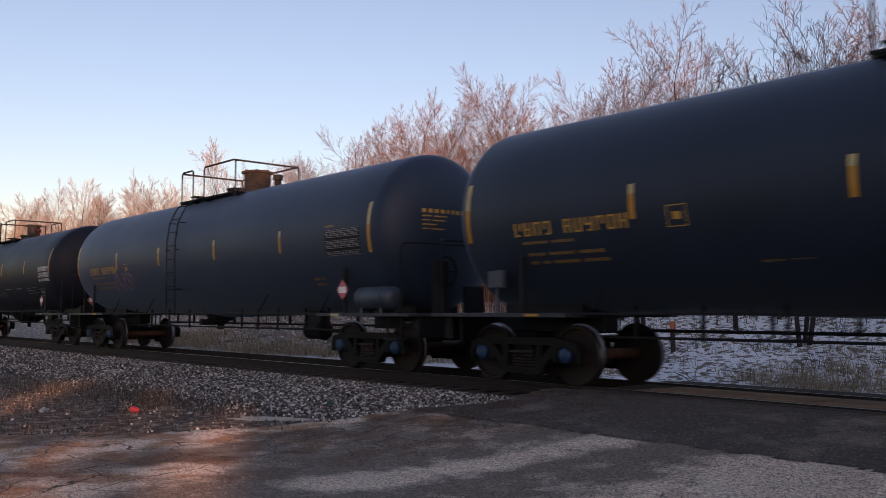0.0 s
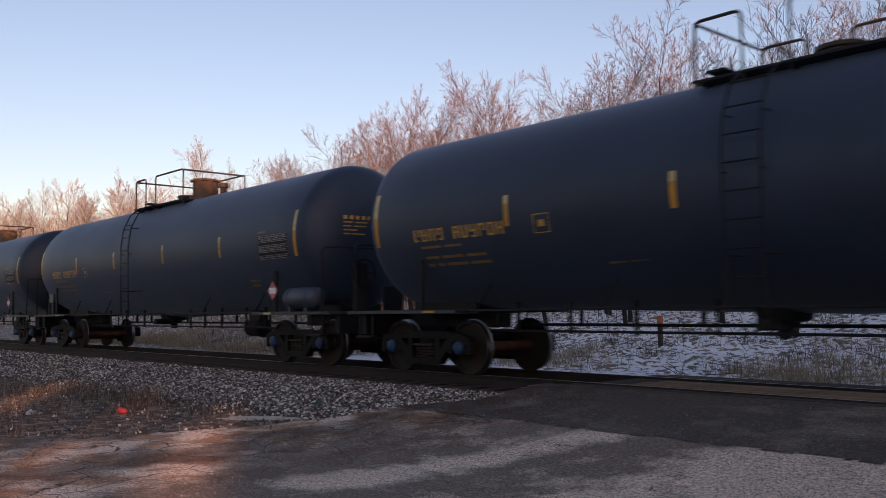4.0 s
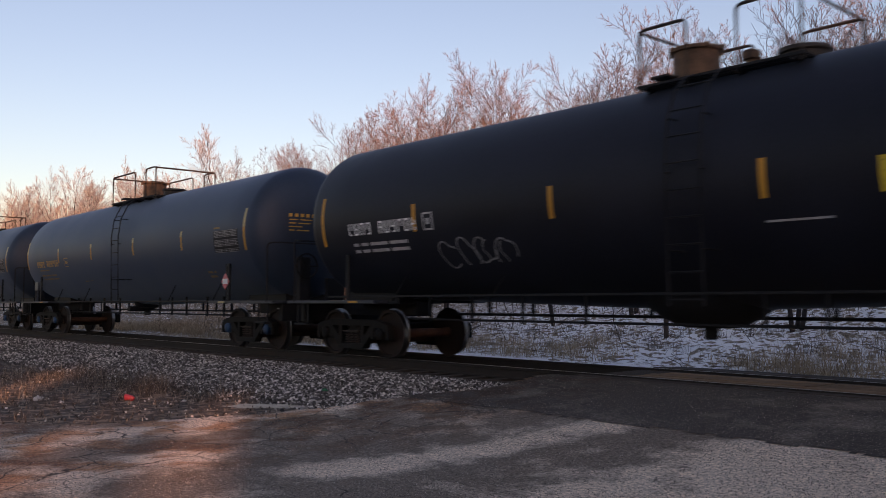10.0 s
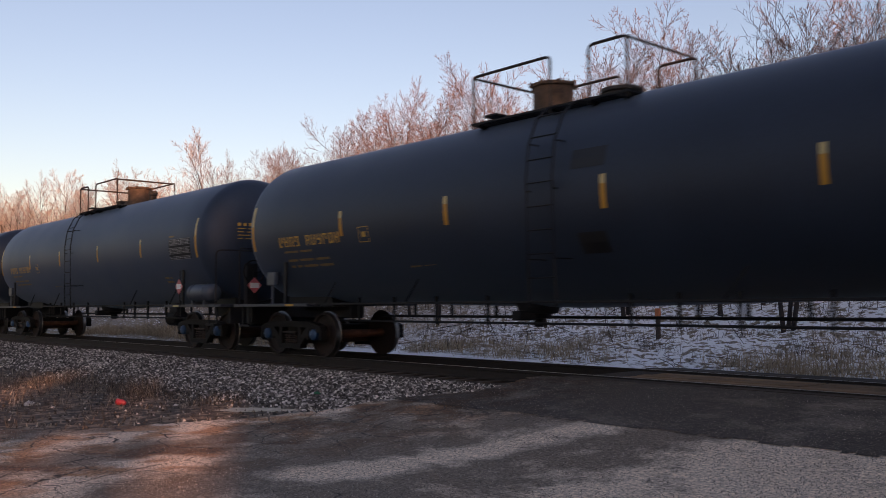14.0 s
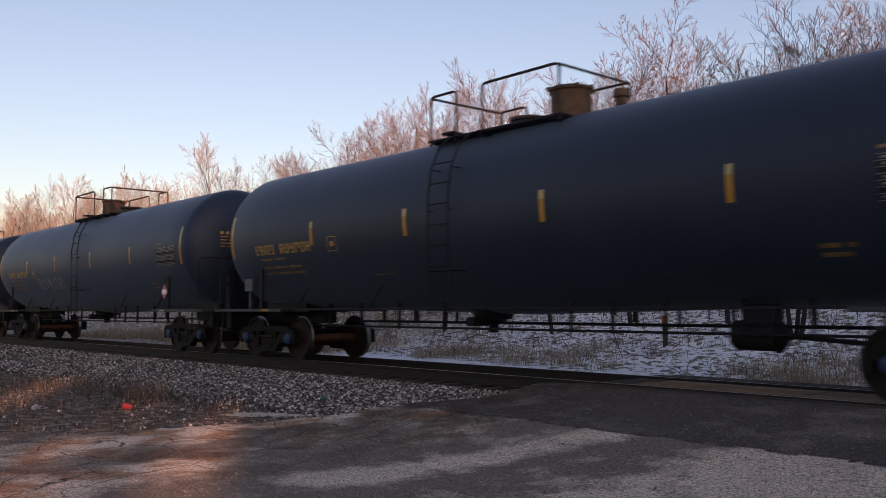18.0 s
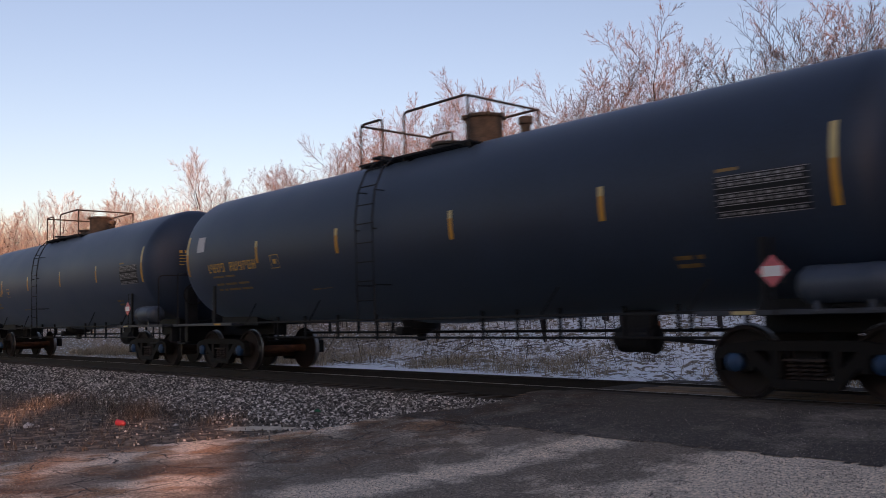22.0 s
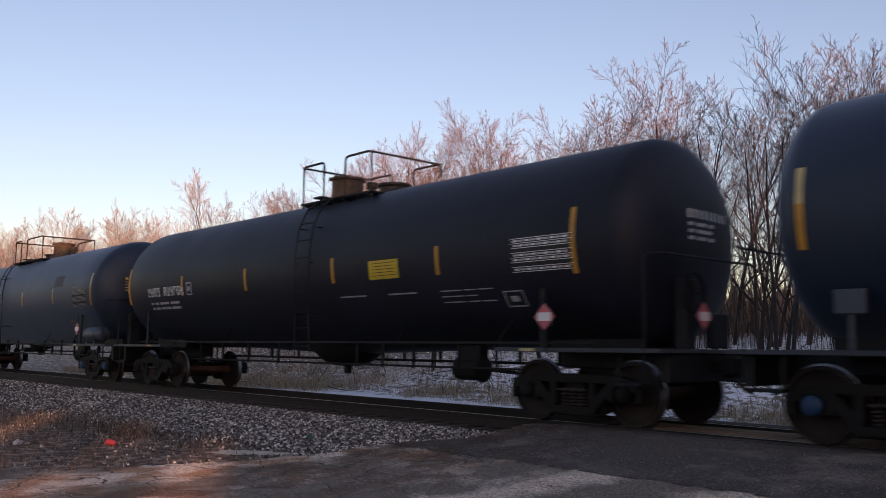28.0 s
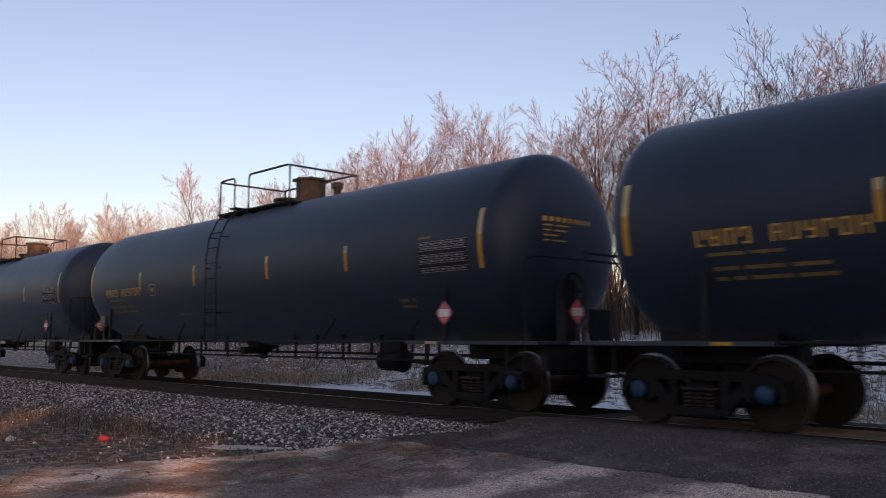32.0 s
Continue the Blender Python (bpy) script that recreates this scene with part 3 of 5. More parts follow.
def truck(car, x, blue=True):
    bm = box(bmesh.new(), (0, 0, 0.52), (0.36, 2.0, 0.24), 0.03)
    rod(bm, (0, 0, 0.6), (0, 0, 0.78), 0.2, 16)
    t = again("truck", shared("bolster", lambda: bm, truck_steel), car, pose(x, 0, 0))
    for s in (-1, 1):
        again("side_frame", shared("side_frame", side_frame_bm, truck_steel), t, pose(0, s * 1.0, 0))
        again("spring_nest", shared("spring_nest", spring_bm, spring_steel), t, pose(0, s * 1.0, 0))
        for a in (-1, 1):
            again("bearing_cap", shared("bearing_cap", bearing_bm, blue_cap, True) if blue else shared("plain_cap", bearing_bm, truck_steel, True), t, pose(a * AXLE_X, s * 1.02, WHEEL_R, 0, 0, 0 if s > 0 else 180), "blue bearing cap" if blue else "")
        again("brake_beam", shared("brake_beam", lambda: box(bmesh.new(), (0, 0, 0), (0.14, 1.8, 0.2), 0.02), axle_rust), t, pose(s * 0.38, 0, 0.36))
    for a in (-1, 1):
        again("wheelset", shared("wheelset", wheelset_bm, [wheel_steel, tread_steel, axle_rust], True), t, pose(a * AXLE_X, 0, WHEEL_R), "wheels with bright worn treads on an axle")
    return t


def tank_bm(half, head, sag):
    """A round tank with dished heads, whose belly slopes a little towards the middle."""
    prof = []
    for i in range(9):
        a = math.pi / 2 * i / 8
        prof.append((-half - head * math.cos(a), max(0.02, R_TANK * math.sin(a) ** 0.85)))
    prof += [(half * k / 8, R_TANK) for k in range(-7, 8)]
    for i in range(8, -1, -1):
        a = math.pi / 2 * i / 8
        prof.append((half + head * math.cos(a), max(0.02, R_TANK * math.sin(a) ** 0.85)))
    bm = lathe(bmesh.new(), prof, 72, "X", (0, 0, Z_TANK))
    for v in bm.verts:
        if v.co.z < Z_TANK:
            v.co.z -= sag * max(0.0, 1 - abs(v.co.x) / 7.0) * ((Z_TANK - v.co.z) / R_TANK) ** 5
    return bm


def on_head(y, z, lift=0.005):
    """A point of the tank's end towards +x."""
    q = min(0.999, (math.hypot(y, z - Z_TANK) / R_TANK) ** (1 / 0.85))
    return Vector((HALF + HEAD * math.sqrt(1 - q * q) + lift, y, z))


LAY = {"a": ((-1.65, -0.98), (-0.34, 1.36), 0.84, 1.85, -0.1), "b": ((-1.6, 0.09), (0.84, 1.53), -0.62, 2.0, 0.78), "c": ((-0.35, 0.4), (1.14, 2.0), 0.0, 0.85, 1.6),
       "d": ((-1.18, -1.1), (-0.36, 0.95), 0.3, 0.86, -0.35)}


def placard(car, px, py, rz):
    """A hazard placard on its upright holder."""
    bm = box(bmesh.new(), (0, 0.012, 0), (0.03, 0.014, 0.9), 0.0)
    box(bm, (0, 0.0, 0.05), (0.26, 0.01, 0.26))
    holder = part("placard_holder", bm, frame_paint, car, m=pose(px, py, 1.47, 0, 0, rz))
    bm = bmesh.new()
    pl = [(0, -0.19), (0.19, 0), (0, 0.19), (-0.19, 0)]
    prism(bm, [(x, z + 0.06) for x, z in pl], -0.016, -0.008)
    part("placard", bm, red_placard, holder, "red diamond placard")
    part("placard_panel", box(bmesh.new(), (0, -0.019, 0.06), (0.24, 0.006, 0.12)), white_placard, holder, "white number panel")


def tank_car(name, paint, label, stripes, z_tape, lay, tower=0.0):
    """lay: the top fittings' places along the car: two runs of near railing, housing, small valve, hatch."""
    (a0, a1), (b0, b1), dome_x, valve_x, hatch_x = lay
    car = tagged(new(name), label, "tank car", "tank cars of the train")
    part("tank", tank_bm(HALF - 0.3 * tower, HEAD, 0.21 if paint is black_paint else 0.15), paint, car, smooth=True, m=pose(0.18 if lay is LAY["c"] else 0.0, 0, 0))
    top = Z_TANK + R_TANK
    for sx in stripes:
        tall = abs(sx) > 7
        part("reflector", decal(bmesh.new(), sx, z_tape + (0.1 if tall else 0), 0.09, 0.94 if tall else 0.47), yellow_tape, car)
        if paint is blue_paint:
            part("tape_tip", decal(bmesh.new(), sx, z_tape + (0.36 if tall else 0.17), 0.092, 0.42 if tall else 0.13, 0.006), pale_tape, car, "worn pale end of the tape")
    # ladder up the side to the platform
    lx = (a1 + b0) / 2
    bm = bmesh.new()
    run = [(1.0, -1.58), (1.6, -1.6), (2.9, -1.62), (3.4, -1.55), (3.8, -1.36), (4.0, -1.12), (4.08, -0.9)]
    for s in (-0.25, 0.25):
        pipe(bm, [(lx + s, y, z) for z, y in run], 0.017, 6)
        for z, y in ((1.7, -1.6), (2.7, -1.62), (3.4, -1.55)):
            rod(bm, on_tank(lx + s, z, 0.0), (lx + s, y, z), 0.012, 5)
    for k in range(9):
        z = 1.08 + 0.345 * k
        y = next(ya + (yb - ya) * (z - za) / (zb - za) for (za, ya), (zb, yb) in zip(run, run[1:]) if za <= z <= zb)
        rod(bm, (lx - 0.25, y, z), (lx + 0.25, y, z), 0.013, 5)
    part("ladder", bm, frame_paint, car)
    # top platform, housing, railings
    tall, end, fat = 0.04 * tower, b1 - 0.2 * tower, 1 - 0.28 * tower
    plat = bmesh.new()
    for y in (-0.78, 0.78):
        for k in range(4):
            box(plat, ((a0 + end) / 2, y - 0.13 + 0.087 * k, 4.06), (end - a0 + 0.1, 0.05, 0.035))
        for x in (a0 + 0.1, a1, b0, end - 0.1):
            box(plat, (x, y, 4.02), (0.05, 0.3, 0.05))
            box(plat, (x, y * 0.98, 3.95), (0.05, 0.05, 0.16))
    box(plat, (a0 + 0.14, 0, 4.24), (0.3, 1.3, 0.04), 0.006)
    part("platform", plat, frame_paint, car, "dark rusty grating platform")
    bm = bmesh.new()
    lathe(bm, [(top - 0.06, 0.44), (top + 0.05, 0.42 * fat), (top + 0.06, 0.335 * fat), (top + 0.45 + tall, 0.335 * fat), (top + 0.46 + tall, 0.37 * fat), (top + 0.51 + tall, 0.37 * fat), (top + 0.53 + tall, 0.31 * fat), (top + 0.55 + tall, 0.05)], 28, "Z", (dome_x, 0, 0))
    for k in range(8):
        a = k * math.pi / 4 + 0.2
        box(bm, (dome_x + 0.38 * fat * math.cos(a), 0.38 * fat * math.sin(a), top + 0.49 + tall), (0.06, 0.06, 0.08), 0.01)
    part("valve_housing", bm, rail_pipe if tower else rust, car, "rust-brown round valve housing", True)
    if lay is not LAY["b"]:
        bm = bmesh.new()
        lathe(bm, [(top - 0.05, 0.09), (top + 0.18 + tall, 0.09), (top + 0.19 + tall, 0.13), (top + 0.3 + tall, 0.13), (top + 0.32 + tall, 0.1)], 16, "Z", (valve_x, 0, 0))
        part("safety_valve", bm, red_primer if tower else rust, car, "red-brown safety valve" if tower else "", smooth=True)
    bm = bmesh.new()
    lathe(bm, [(top - 0.05, 0.3), (top + 0.1, 0.3), (top + 0.12, 0.34), (top + 0.17, 0.34), (top + 0.19, 0.1)], 16, "Z", (hatch_x, 0, 0))
    part("manway_lid", bm, rail_pipe, car, smooth=True)
    lo, hi = 3.98, 4.87
    for y in (-0.9, 0.9):
        for x0, x1 in ((a0, a1), (b0, b1)):
            bm = bmesh.new()
            pipe(bm, [(x0, y, lo)] + bend((x0, y, lo), (x0, y, hi), (x1, y, hi), 0.1) + bend((x0, y, hi), (x1, y, hi), (x1, y, lo), 0.1) + [(x1, y, lo)], 0.024, 6)
            part("side_rail", bm, rail_pipe, car)
    for x in (a0, b1):
        bm = rod(bmesh.new(), (x, -0.9, hi - 0.02), (x, 0.9, hi - 0.02), 0.024, 6)
        part("end_rail", bm, rail_pipe, car)
    # plated data panel and builder's marks
    bm = bmesh.new()
    for k in range(8):
        decal(bm, 6.85, 2.7 - 0.07 * k, 1.16, 0.009, 0.008)
        if k % 3:
            for c in range(9):
                decal(bm, 6.36 + 0.12 * c, 2.735 - 0.07 * k, 0.05 + 0.04 * ((c * 7 + k) % 2), 0.03, 0.008)
    panel = part("data_panel", decal(bmesh.new(), 6.85, 2.46, 1.16, 0.5, 0.004), patch_black if paint is black_paint else frame_paint, car, "small-print data panel")
    part("panel_print", bm, white_text if paint is black_paint else dull_text, panel)
    lift = 0.08 if paint is black_paint else 0.0
    # running line, underframe and bottom fittings
    for s in (-1, 1):
        bm = bmesh.new()
        box(bm, (0, s * 1.2, 1.08 + lift), (15.2, 0.05, 0.04), 0.006)
        part("side_sill", bm, frame_paint, car)
        for x in (-5.6, -3.1, 3.1, 5.6):
            part("sill_bracket", rod(bmesh.new(), (x, s * 1.19, 1.08), (x + 0.3, s * 1.12, 1.5), 0.014, 5), frame_paint, car)
    bm = bmesh.new()
    if paint is black_paint:
        lathe(bm, [(0.52, 0.06), (0.54, 0.11), (0.68, 0.11), (0.69, 0.4), (0.74, 0.58), (0.86, 0.8), (0.98, 0.96), (1.14, 1.12)], 28, "Z", (0.15, 0, 0))
        for v in bm.verts:
            v.co.y *= 0.62
    else:
        lathe(bm, [(0.66, 0.05), (0.68, 0.1), (0.8, 0.1), (0.81, 0.2), (0.88, 0.22), (0.9, 0.34), (1.12, 0.42)], 20, "Z", (-1.0, 0, 0))
        box(bm, (-1.0, -0.34, 0.86), (0.2, 0.5, 0.16), 0.02)
    part("bottom_valve", bm, frame_paint, car, smooth=True)
    bm = bmesh.new()
    rod(bm, (-5.9, -0.62, 0.74), (5.9, -0.62, 0.74), 0.02, 6)
    rod(bm, (-5.9, 0.5, 0.82), (5.9, 0.5, 0.82), 0.026, 6)
    for x in (-5.2, -4.1, -2.9, -1.6, 1.3, 2.1, 3.0, 4.2, 5.1):
        box(bm, (x, -0.62, 0.95), (0.035, 0.05, 0.5))
        box(bm, (x + 0.4, 0.5, 1.0), (0.05, 0.05, 0.42))
    part("brake_piping", bm, frame_paint, car)
    if lay is not LAY["b"]:
        bm = bmesh.new()
        lathe(bm, [(3.9, 0.05), (3.91, 0.17), (3.96, 0.2), (4.56, 0.2), (4.6, 0.16), (4.62, 0.05)], 18, "X", (0, -0.35, 0.72))
        lathe(bm, [(4.5, 0.225), (4.54, 0.225)], 18, "X", (0, -0.35, 0.72))
        box(bm, (4.3, -0.35, 0.95), (0.5, 0.24, 0.36), 0.02)
        rod(bm, (4.6, -0.35, 0.72), (5.9, -0.2, 0.62), 0.03, 6)
        part("brake_cylinder", bm, frame_paint, car)
    for s in (-1, 1):
        bm = bmesh.new()
        box(bm, (s * 7.35, 0, 0.93), (2.5, 0.36, 0.3), 0.02)
        part("stub_sill", bm, frame_paint, car)
        bm = bmesh.new()
        prism(bm, [(s * 6.2, 1.02), (s * 7.9, 1.02), (s * 7.9, 1.3), (s * 7.2, 1.55), (s * 6.3, 1.35)], -0.55, 0.55)
        part("saddle", bm, frame_paint, car)
        for y in (-1.26, 1.26):
            plate = part("side_platform", box(bmesh.new(), (s * 7.3, y, 1.06), (2.9, 0.34, 0.06), 0.006), platform_paint, car)
            part("edge_tape", box(bmesh.new(), (s * 6.5, y * 1.137, 1.06), (0.28, 0.004, 0.04)), pale_tape if s > 0 else yellow_tape, plate, "strip of scuffed reflective tape")
        part("end_platform", box(bmesh.new(), (s * 8.62, 0, 1.06), (0.34, 2.86, 0.06), 0.006), platform_paint, car)
        part("end_sill", box(bmesh.new(), (s * 8.66, 0, 0.84), (0.14, 2.3, 0.38), 0.015), frame_paint, car)
        bm = bmesh.new()
        box(bm, (s * 8.75, 0, 0.86), (0.5, 0.16, 0.18), 0.03)
        box(bm, (s * 9.0, -0.07 * s, 0.86), (0.26, 0.24, 0.3), 0.05)
        part("coupler", bm, truck_steel, car)
        bm = bmesh.new()
        pipe(bm, [(s * 8.7, 0.35, 0.8), (s * 8.95, 0.38, 0.55), (s * 9.1, 0.3, 0.5)], 0.03, 6)
        part("air_hose", bm, dark_text, car)
        bm = bmesh.new()
        hi = 2.34
        pipe(bm, [(s * 8.55, -1.42, 1.06)] + bend((s * 8.55, -1.42, 1.06), (s * 8.55, -1.42, hi), (s * 8.76, -1.2, hi), 0.12)
             + bend((s * 8.55, -1.42, hi), (s * 8.76, -1.2, hi), (s * 8.76, 1.2, hi), 0.1) + bend((s * 8.76, -1.2, hi), (s * 8.76, 1.2, hi), (s * 8.55, 1.42, hi), 0.1)
             + bend((s * 8.76, 1.1, hi), (s * 8.55, 1.42, hi), (s * 8.55, 1.42, 1.06), 0.12) + [(s * 8.55, 1.42, 1.06)], 0.02, 6)
        part("end_handrail", bm, frame_paint, car)
        for y in (-1.36, 1.36):
            bm = box(bmesh.new(), (s * 6.75, y, 1.5), (0.09, 0.05, 0.9), 0.008)
            part("grab_post", bm, frame_paint, car)
            bm = bmesh.new()
            box(bm, (s * 8.3, y, 0.62), (0.4, 0.18, 0.04), 0.005)
            for dx in (-0.19, 0.19):
                box(bm, (s * 8.3 + dx, y, 0.84), (0.03, 0.03, 0.44))
            part("step", bm, frame_paint, car)
        truck(car, s * TRUCK_X, paint is blue_paint)
    # hand brake at one end
    bm = bmesh.new()
    box(bm, (8.62, -0.55, 1.55), (0.16, 0.3, 1.0), 0.02)
    box(bm, (8.6, 0.3, 1.35), (0.1, 0.5, 0.5), 0.02)
    part("brake_stand", bm, frame_paint, car)
    bm = bmesh.new()
    ring = [(8.76, -0.55 + 0.27 * math.cos(a), 1.85 + 0.27 * math.sin(a)) for a in [2 * math.pi * k / 18 for k in range(19)]]
    pipe(bm, ring, 0.02, 6)
    for k in range(3):
        a = 2.1 * k
        rod(bm, (8.74, -0.55, 1.85), (8.76, -0.55 + 0.27 * math.cos(a), 1.85 + 0.27 * math.sin(a)), 0.014, 5)
    part("brake_wheel", bm, truck_steel, car)
    # hazard placard on its holder
    for px, py, rz in ((6.97, -1.56, 0), (8.86, -0.5, 90))[:2 if paint is black_paint else 1]:
        placard(car, px, py, rz)
    return car


UT = [-7.78, -4.58, -1.65, 1.53, 4.55, 7.72]
TI = [-7.36, -4.6, -1.6, 1.65, 4.6, 7.45]
N_CARS = 36
DARK = {2, 8, 9, 10, 13, 17, 25, 28}
LATE = {3, 11, 12, 14, 19, 20, 21, 24, 31}
BLUE_LABEL = "dark slate-blue tank car with amber reflector tapes, rolling coupled"
BLACK_LABEL = "black tank car with amber reflector tapes, rolling coupled"
proto = {"a": tank_car("tank_car", blue_paint, BLUE_LABEL, UT, 2.58, LAY["a"]), "b": tank_car("tank_car", blue_paint, BLUE_LABEL, UT, 2.58, LAY["b"]),
         "c": tank_car("tank_car", black_paint, BLACK_LABEL, TI, 2.5, LAY["c"]),
         "d": tank_car("tank_car", black_paint, BLACK_LABEL, TI, 2.5, LAY["d"], 1.0)}
first = {"a": 0, "b": 11, "c": 10, "d": 2}
CARS = []
for i in range(N_CARS):
    kind = "d" if i in (2, 8, 9, 17) else "c" if i in DARK else "b" if i in LATE else "a"
    CARS.append(proto[kind] if i == first[kind] else copy_thing(proto[kind], pose(-PITCH * i, TRACK_Y, 0)))

for ob in CARS[28].children:  # one end tape of this car sits further out
    if ob.name.startswith("reflector") and ob.data.vertices[0].co.x < -7:
        ob.matrix_basis = pose(-0.33, 0, 0)
for i in (7, 15, 27, 30, 31, 32, 33):
    placard(CARS[i], 8.86, -0.6, 90)

# tapes that sit a little off the common places, by car and place along it
TAPE_SHIFT = {8: {3: 0.1}, 9: {2: -0.25, 3: 0.2}, 10: {2: 0.1, 3: 0.13}, 13: {2: -0.1, 3: -0.11}, 17: {3: -0.07, 4: -0.45}, 20: {2: -0.6, 4: 0.2}, 27: {4: 0.2}, 31: {4: -0.2}, 32: {4: -0.3}}
for i, moves in TAPE_SHIFT.items():
    for ob in CARS[i].children:
        if ob.name.startswith(("reflector", "tape_tip")):
            x = sum(v.co.x for v in ob.data.vertices) / len(ob.data.vertices)
            place = min(range(6), key=lambda k: abs((TI if i in DARK else UT)[k] - x))
            if place in moves:
                ob.matrix_basis = pose(moves[place], 0, 0)

# the tapes of one black car sit higher on its side
for ob in CARS[2].children:
    if ob.name.startswith("reflector"):
        ob.matrix_basis = pose(0, 0, Z_TANK, -10, 0, 0) @ pose(0, 0, -Z_TANK) @ ob.matrix_basis

# ---- markings and odd fittings, car by car ----
def lettered(bm, x0, z, n, w, h, gap=()):
    """A line of n characters as plain bars: two uprights and one or two ties each."""
    for k in range(n):
        if k in gap:
            continue
        x = x0 + w * (k + 0.5)
        for j, s in enumerate((-1, 1)):
            cut = 0.42 if (k * 3 + j) % 4 == 1 else 0.0
            decal(bm, x + s * w * 0.26, z + (cut * 0.5 if (k + j) % 2 else -cut * 0.5) * h, w * 0.18, h * (1 - cut))
        for j in range(1 + k % 2):
            decal(bm, x, z + ((k + 2 * j) % 3 - 1) * h * 0.42, w * 0.38, h * 0.13)
    return bm


def fine_print(bm, x0, z, words, h=0.05):
    x = x0
    for w in words:
        decal(bm, x + w / 2, z, w, h)
        x += w + 0.07
    return bm


def frame_mark(bm, x, z, w, h, t=0.025):
    for dz in (-1, 1):
        decal(bm, x, z + dz * (h / 2 - t / 2), w, t)
    for dx in (-1, 1):
        decal(bm, x + dx * (w / 2 - t / 2), z, t, h)
    decal(bm, x, z, w * 0.4, h * 0.35)
    return bm


def head_bars(bm, rows, y0=-1.12):
    for z, words in rows:
        y = y0
        for w, h in words:
            bm.faces.new([bm.verts.new(on_head(*p)) for p in ((y, z - h / 2), (y + w, z - h / 2), (y + w, z + h / 2), (y, z + h / 2))])
            y += w + 0.06
    return bm


def blue_marks():
    a = lettered(bmesh.new(), -6.8, 2.34, 11, 0.196, 0.2, (4,))
    b = bmesh.new()
    fine_print(b, -6.65, 2.14, (0.5, 0.42), 0.04)
    fine_print(b, -6.6, 1.97, (0.34, 0.5, 0.46), 0.045)
    fine_print(b, -6.6, 1.85, (0.16, 0.16, 0.5, 0.46), 0.045)
    c = frame_mark(bmesh.new(), -3.9, 2.34, 0.3, 0.28, 0.012)
    d = bmesh.new()
    fine_print(d, -1.0 - 1.9, 1.72, (0.3, 0.3), 0.03)
    fine_print(d, -2.75, 1.62, (0.5,), 0.03)
    fine_print(d, 5.5, 1.78, (0.25, 0.1), 0.05)
    fine_print(d, 5.5, 1.68, (0.35,), 0.05)
    fine_print(d, 6.28, 2.78, (0.3,), 0.04)
    e = head_bars(bmesh.new(), [(3.0, [(0.08, 0.075)] * 4 + [(0.06, 0.075)] * 5), (2.9, [(0.2, 0.022), (0.3, 0.022)]), (2.82, [(0.16, 0.022), (0.3, 0.022)]), (2.74, [(0.3, 0.022)]), (2.66, [(0.12, 0.022), (0.3, 0.022)])], -0.75)
    return a, b, c, d, e


def black_marks():
    a = lettered(bmesh.new(), -6.55, 2.4, 11, 0.183, 0.22, (4,))
    b = bmesh.new()
    fine_print(b, -6.45, 2.12, (0.16, 0.22, 0.5, 0.5), 0.055)
    fine_print(b, -6.45, 2.0, (0.16, 0.22, 0.5, 0.5), 0.055)
    c = frame_mark(bmesh.new(), -4.25, 2.42, 0.26, 0.3, 0.03)
    d = bmesh.new()
    fine_print(d, 1.75, 2.0, (0.8,), 0.025)
    fine_print(d, 3.2, 2.0, (0.75,), 0.025)
    for k in range(3):
        fine_print(d, 4.55, 2.0 - 0.09 * k, (0.5, 0.26, 0.3)[:3 - k % 2], 0.018)
        fine_print(d, 0.9, 1.72 - 0.07 * k, (0.4, 0.35), 0.025)
    frame_mark(d, 6.15, 1.83, 0.4, 0.24, 0.02)
    e = head_bars(bmesh.new(), [(3.0, [(0.07, 0.13)] * 4 + [(0.06, 0.13)] * 5), (2.85, [(0.14, 0.05), (0.26, 0.05), (0.14, 0.05)]), (2.75, [(0.14, 0.05), (0.4, 0.05)]), (2.65, [(0.14, 0.05), (0.26, 0.05), (0.14, 0.05)])], -0.35)
    return a, b, c, d, e


MARKS = ("car_number", "weight_stencil", "box_mark", "small_print", "end_stencil")
me_blue = [mesh_of(n, bm, faint_yellow if n in ("small_print", "weight_stencil") else yellow_text) for n, bm in zip(MARKS, blue_marks())]
me_black = [mesh_of(n, bm, white_text if n == "car_number" else grey_text) for n, bm in zip(MARKS, black_marks())]
for i, car in enumerate(CARS):
    for n, me in zip(MARKS, me_black if i in DARK else me_blue):
        again(n, me, car, pose(-0.3 if i in (2, 8, 9, 17) else 0.18 if i in DARK else 0.0, 0, 0) if n == "end_stencil" else None)["kind"] = "stuff"


def reservoir_bm():
    bm = bmesh.new()
    lathe(bm, [(7.16, 0.04), (7.19, 0.16), (7.27, 0.22), (8.17, 0.22), (8.25, 0.16), (8.28, 0.04)], 24, "X", (0, -1.3, 1.36))
    for x in (7.4, 8.0):
        lathe(bm, [(x - 0.025, 0.228), (x + 0.025, 0.228)], 24, "X", (0, -1.3, 1.36))
        box(bm, (x, -1.3, 1.12), (0.06, 0.3, 0.12))
    return bm


def control_box_bm():
    bm = bmesh.new()
    box(bm, (-7.35, -1.3, 1.62), (0.34, 0.1, 0.28), 0.015)
    rod(bm, (-7.35, -1.3, 1.08), (-7.35, -1.3, 1.5), 0.03, 6)
    return bm


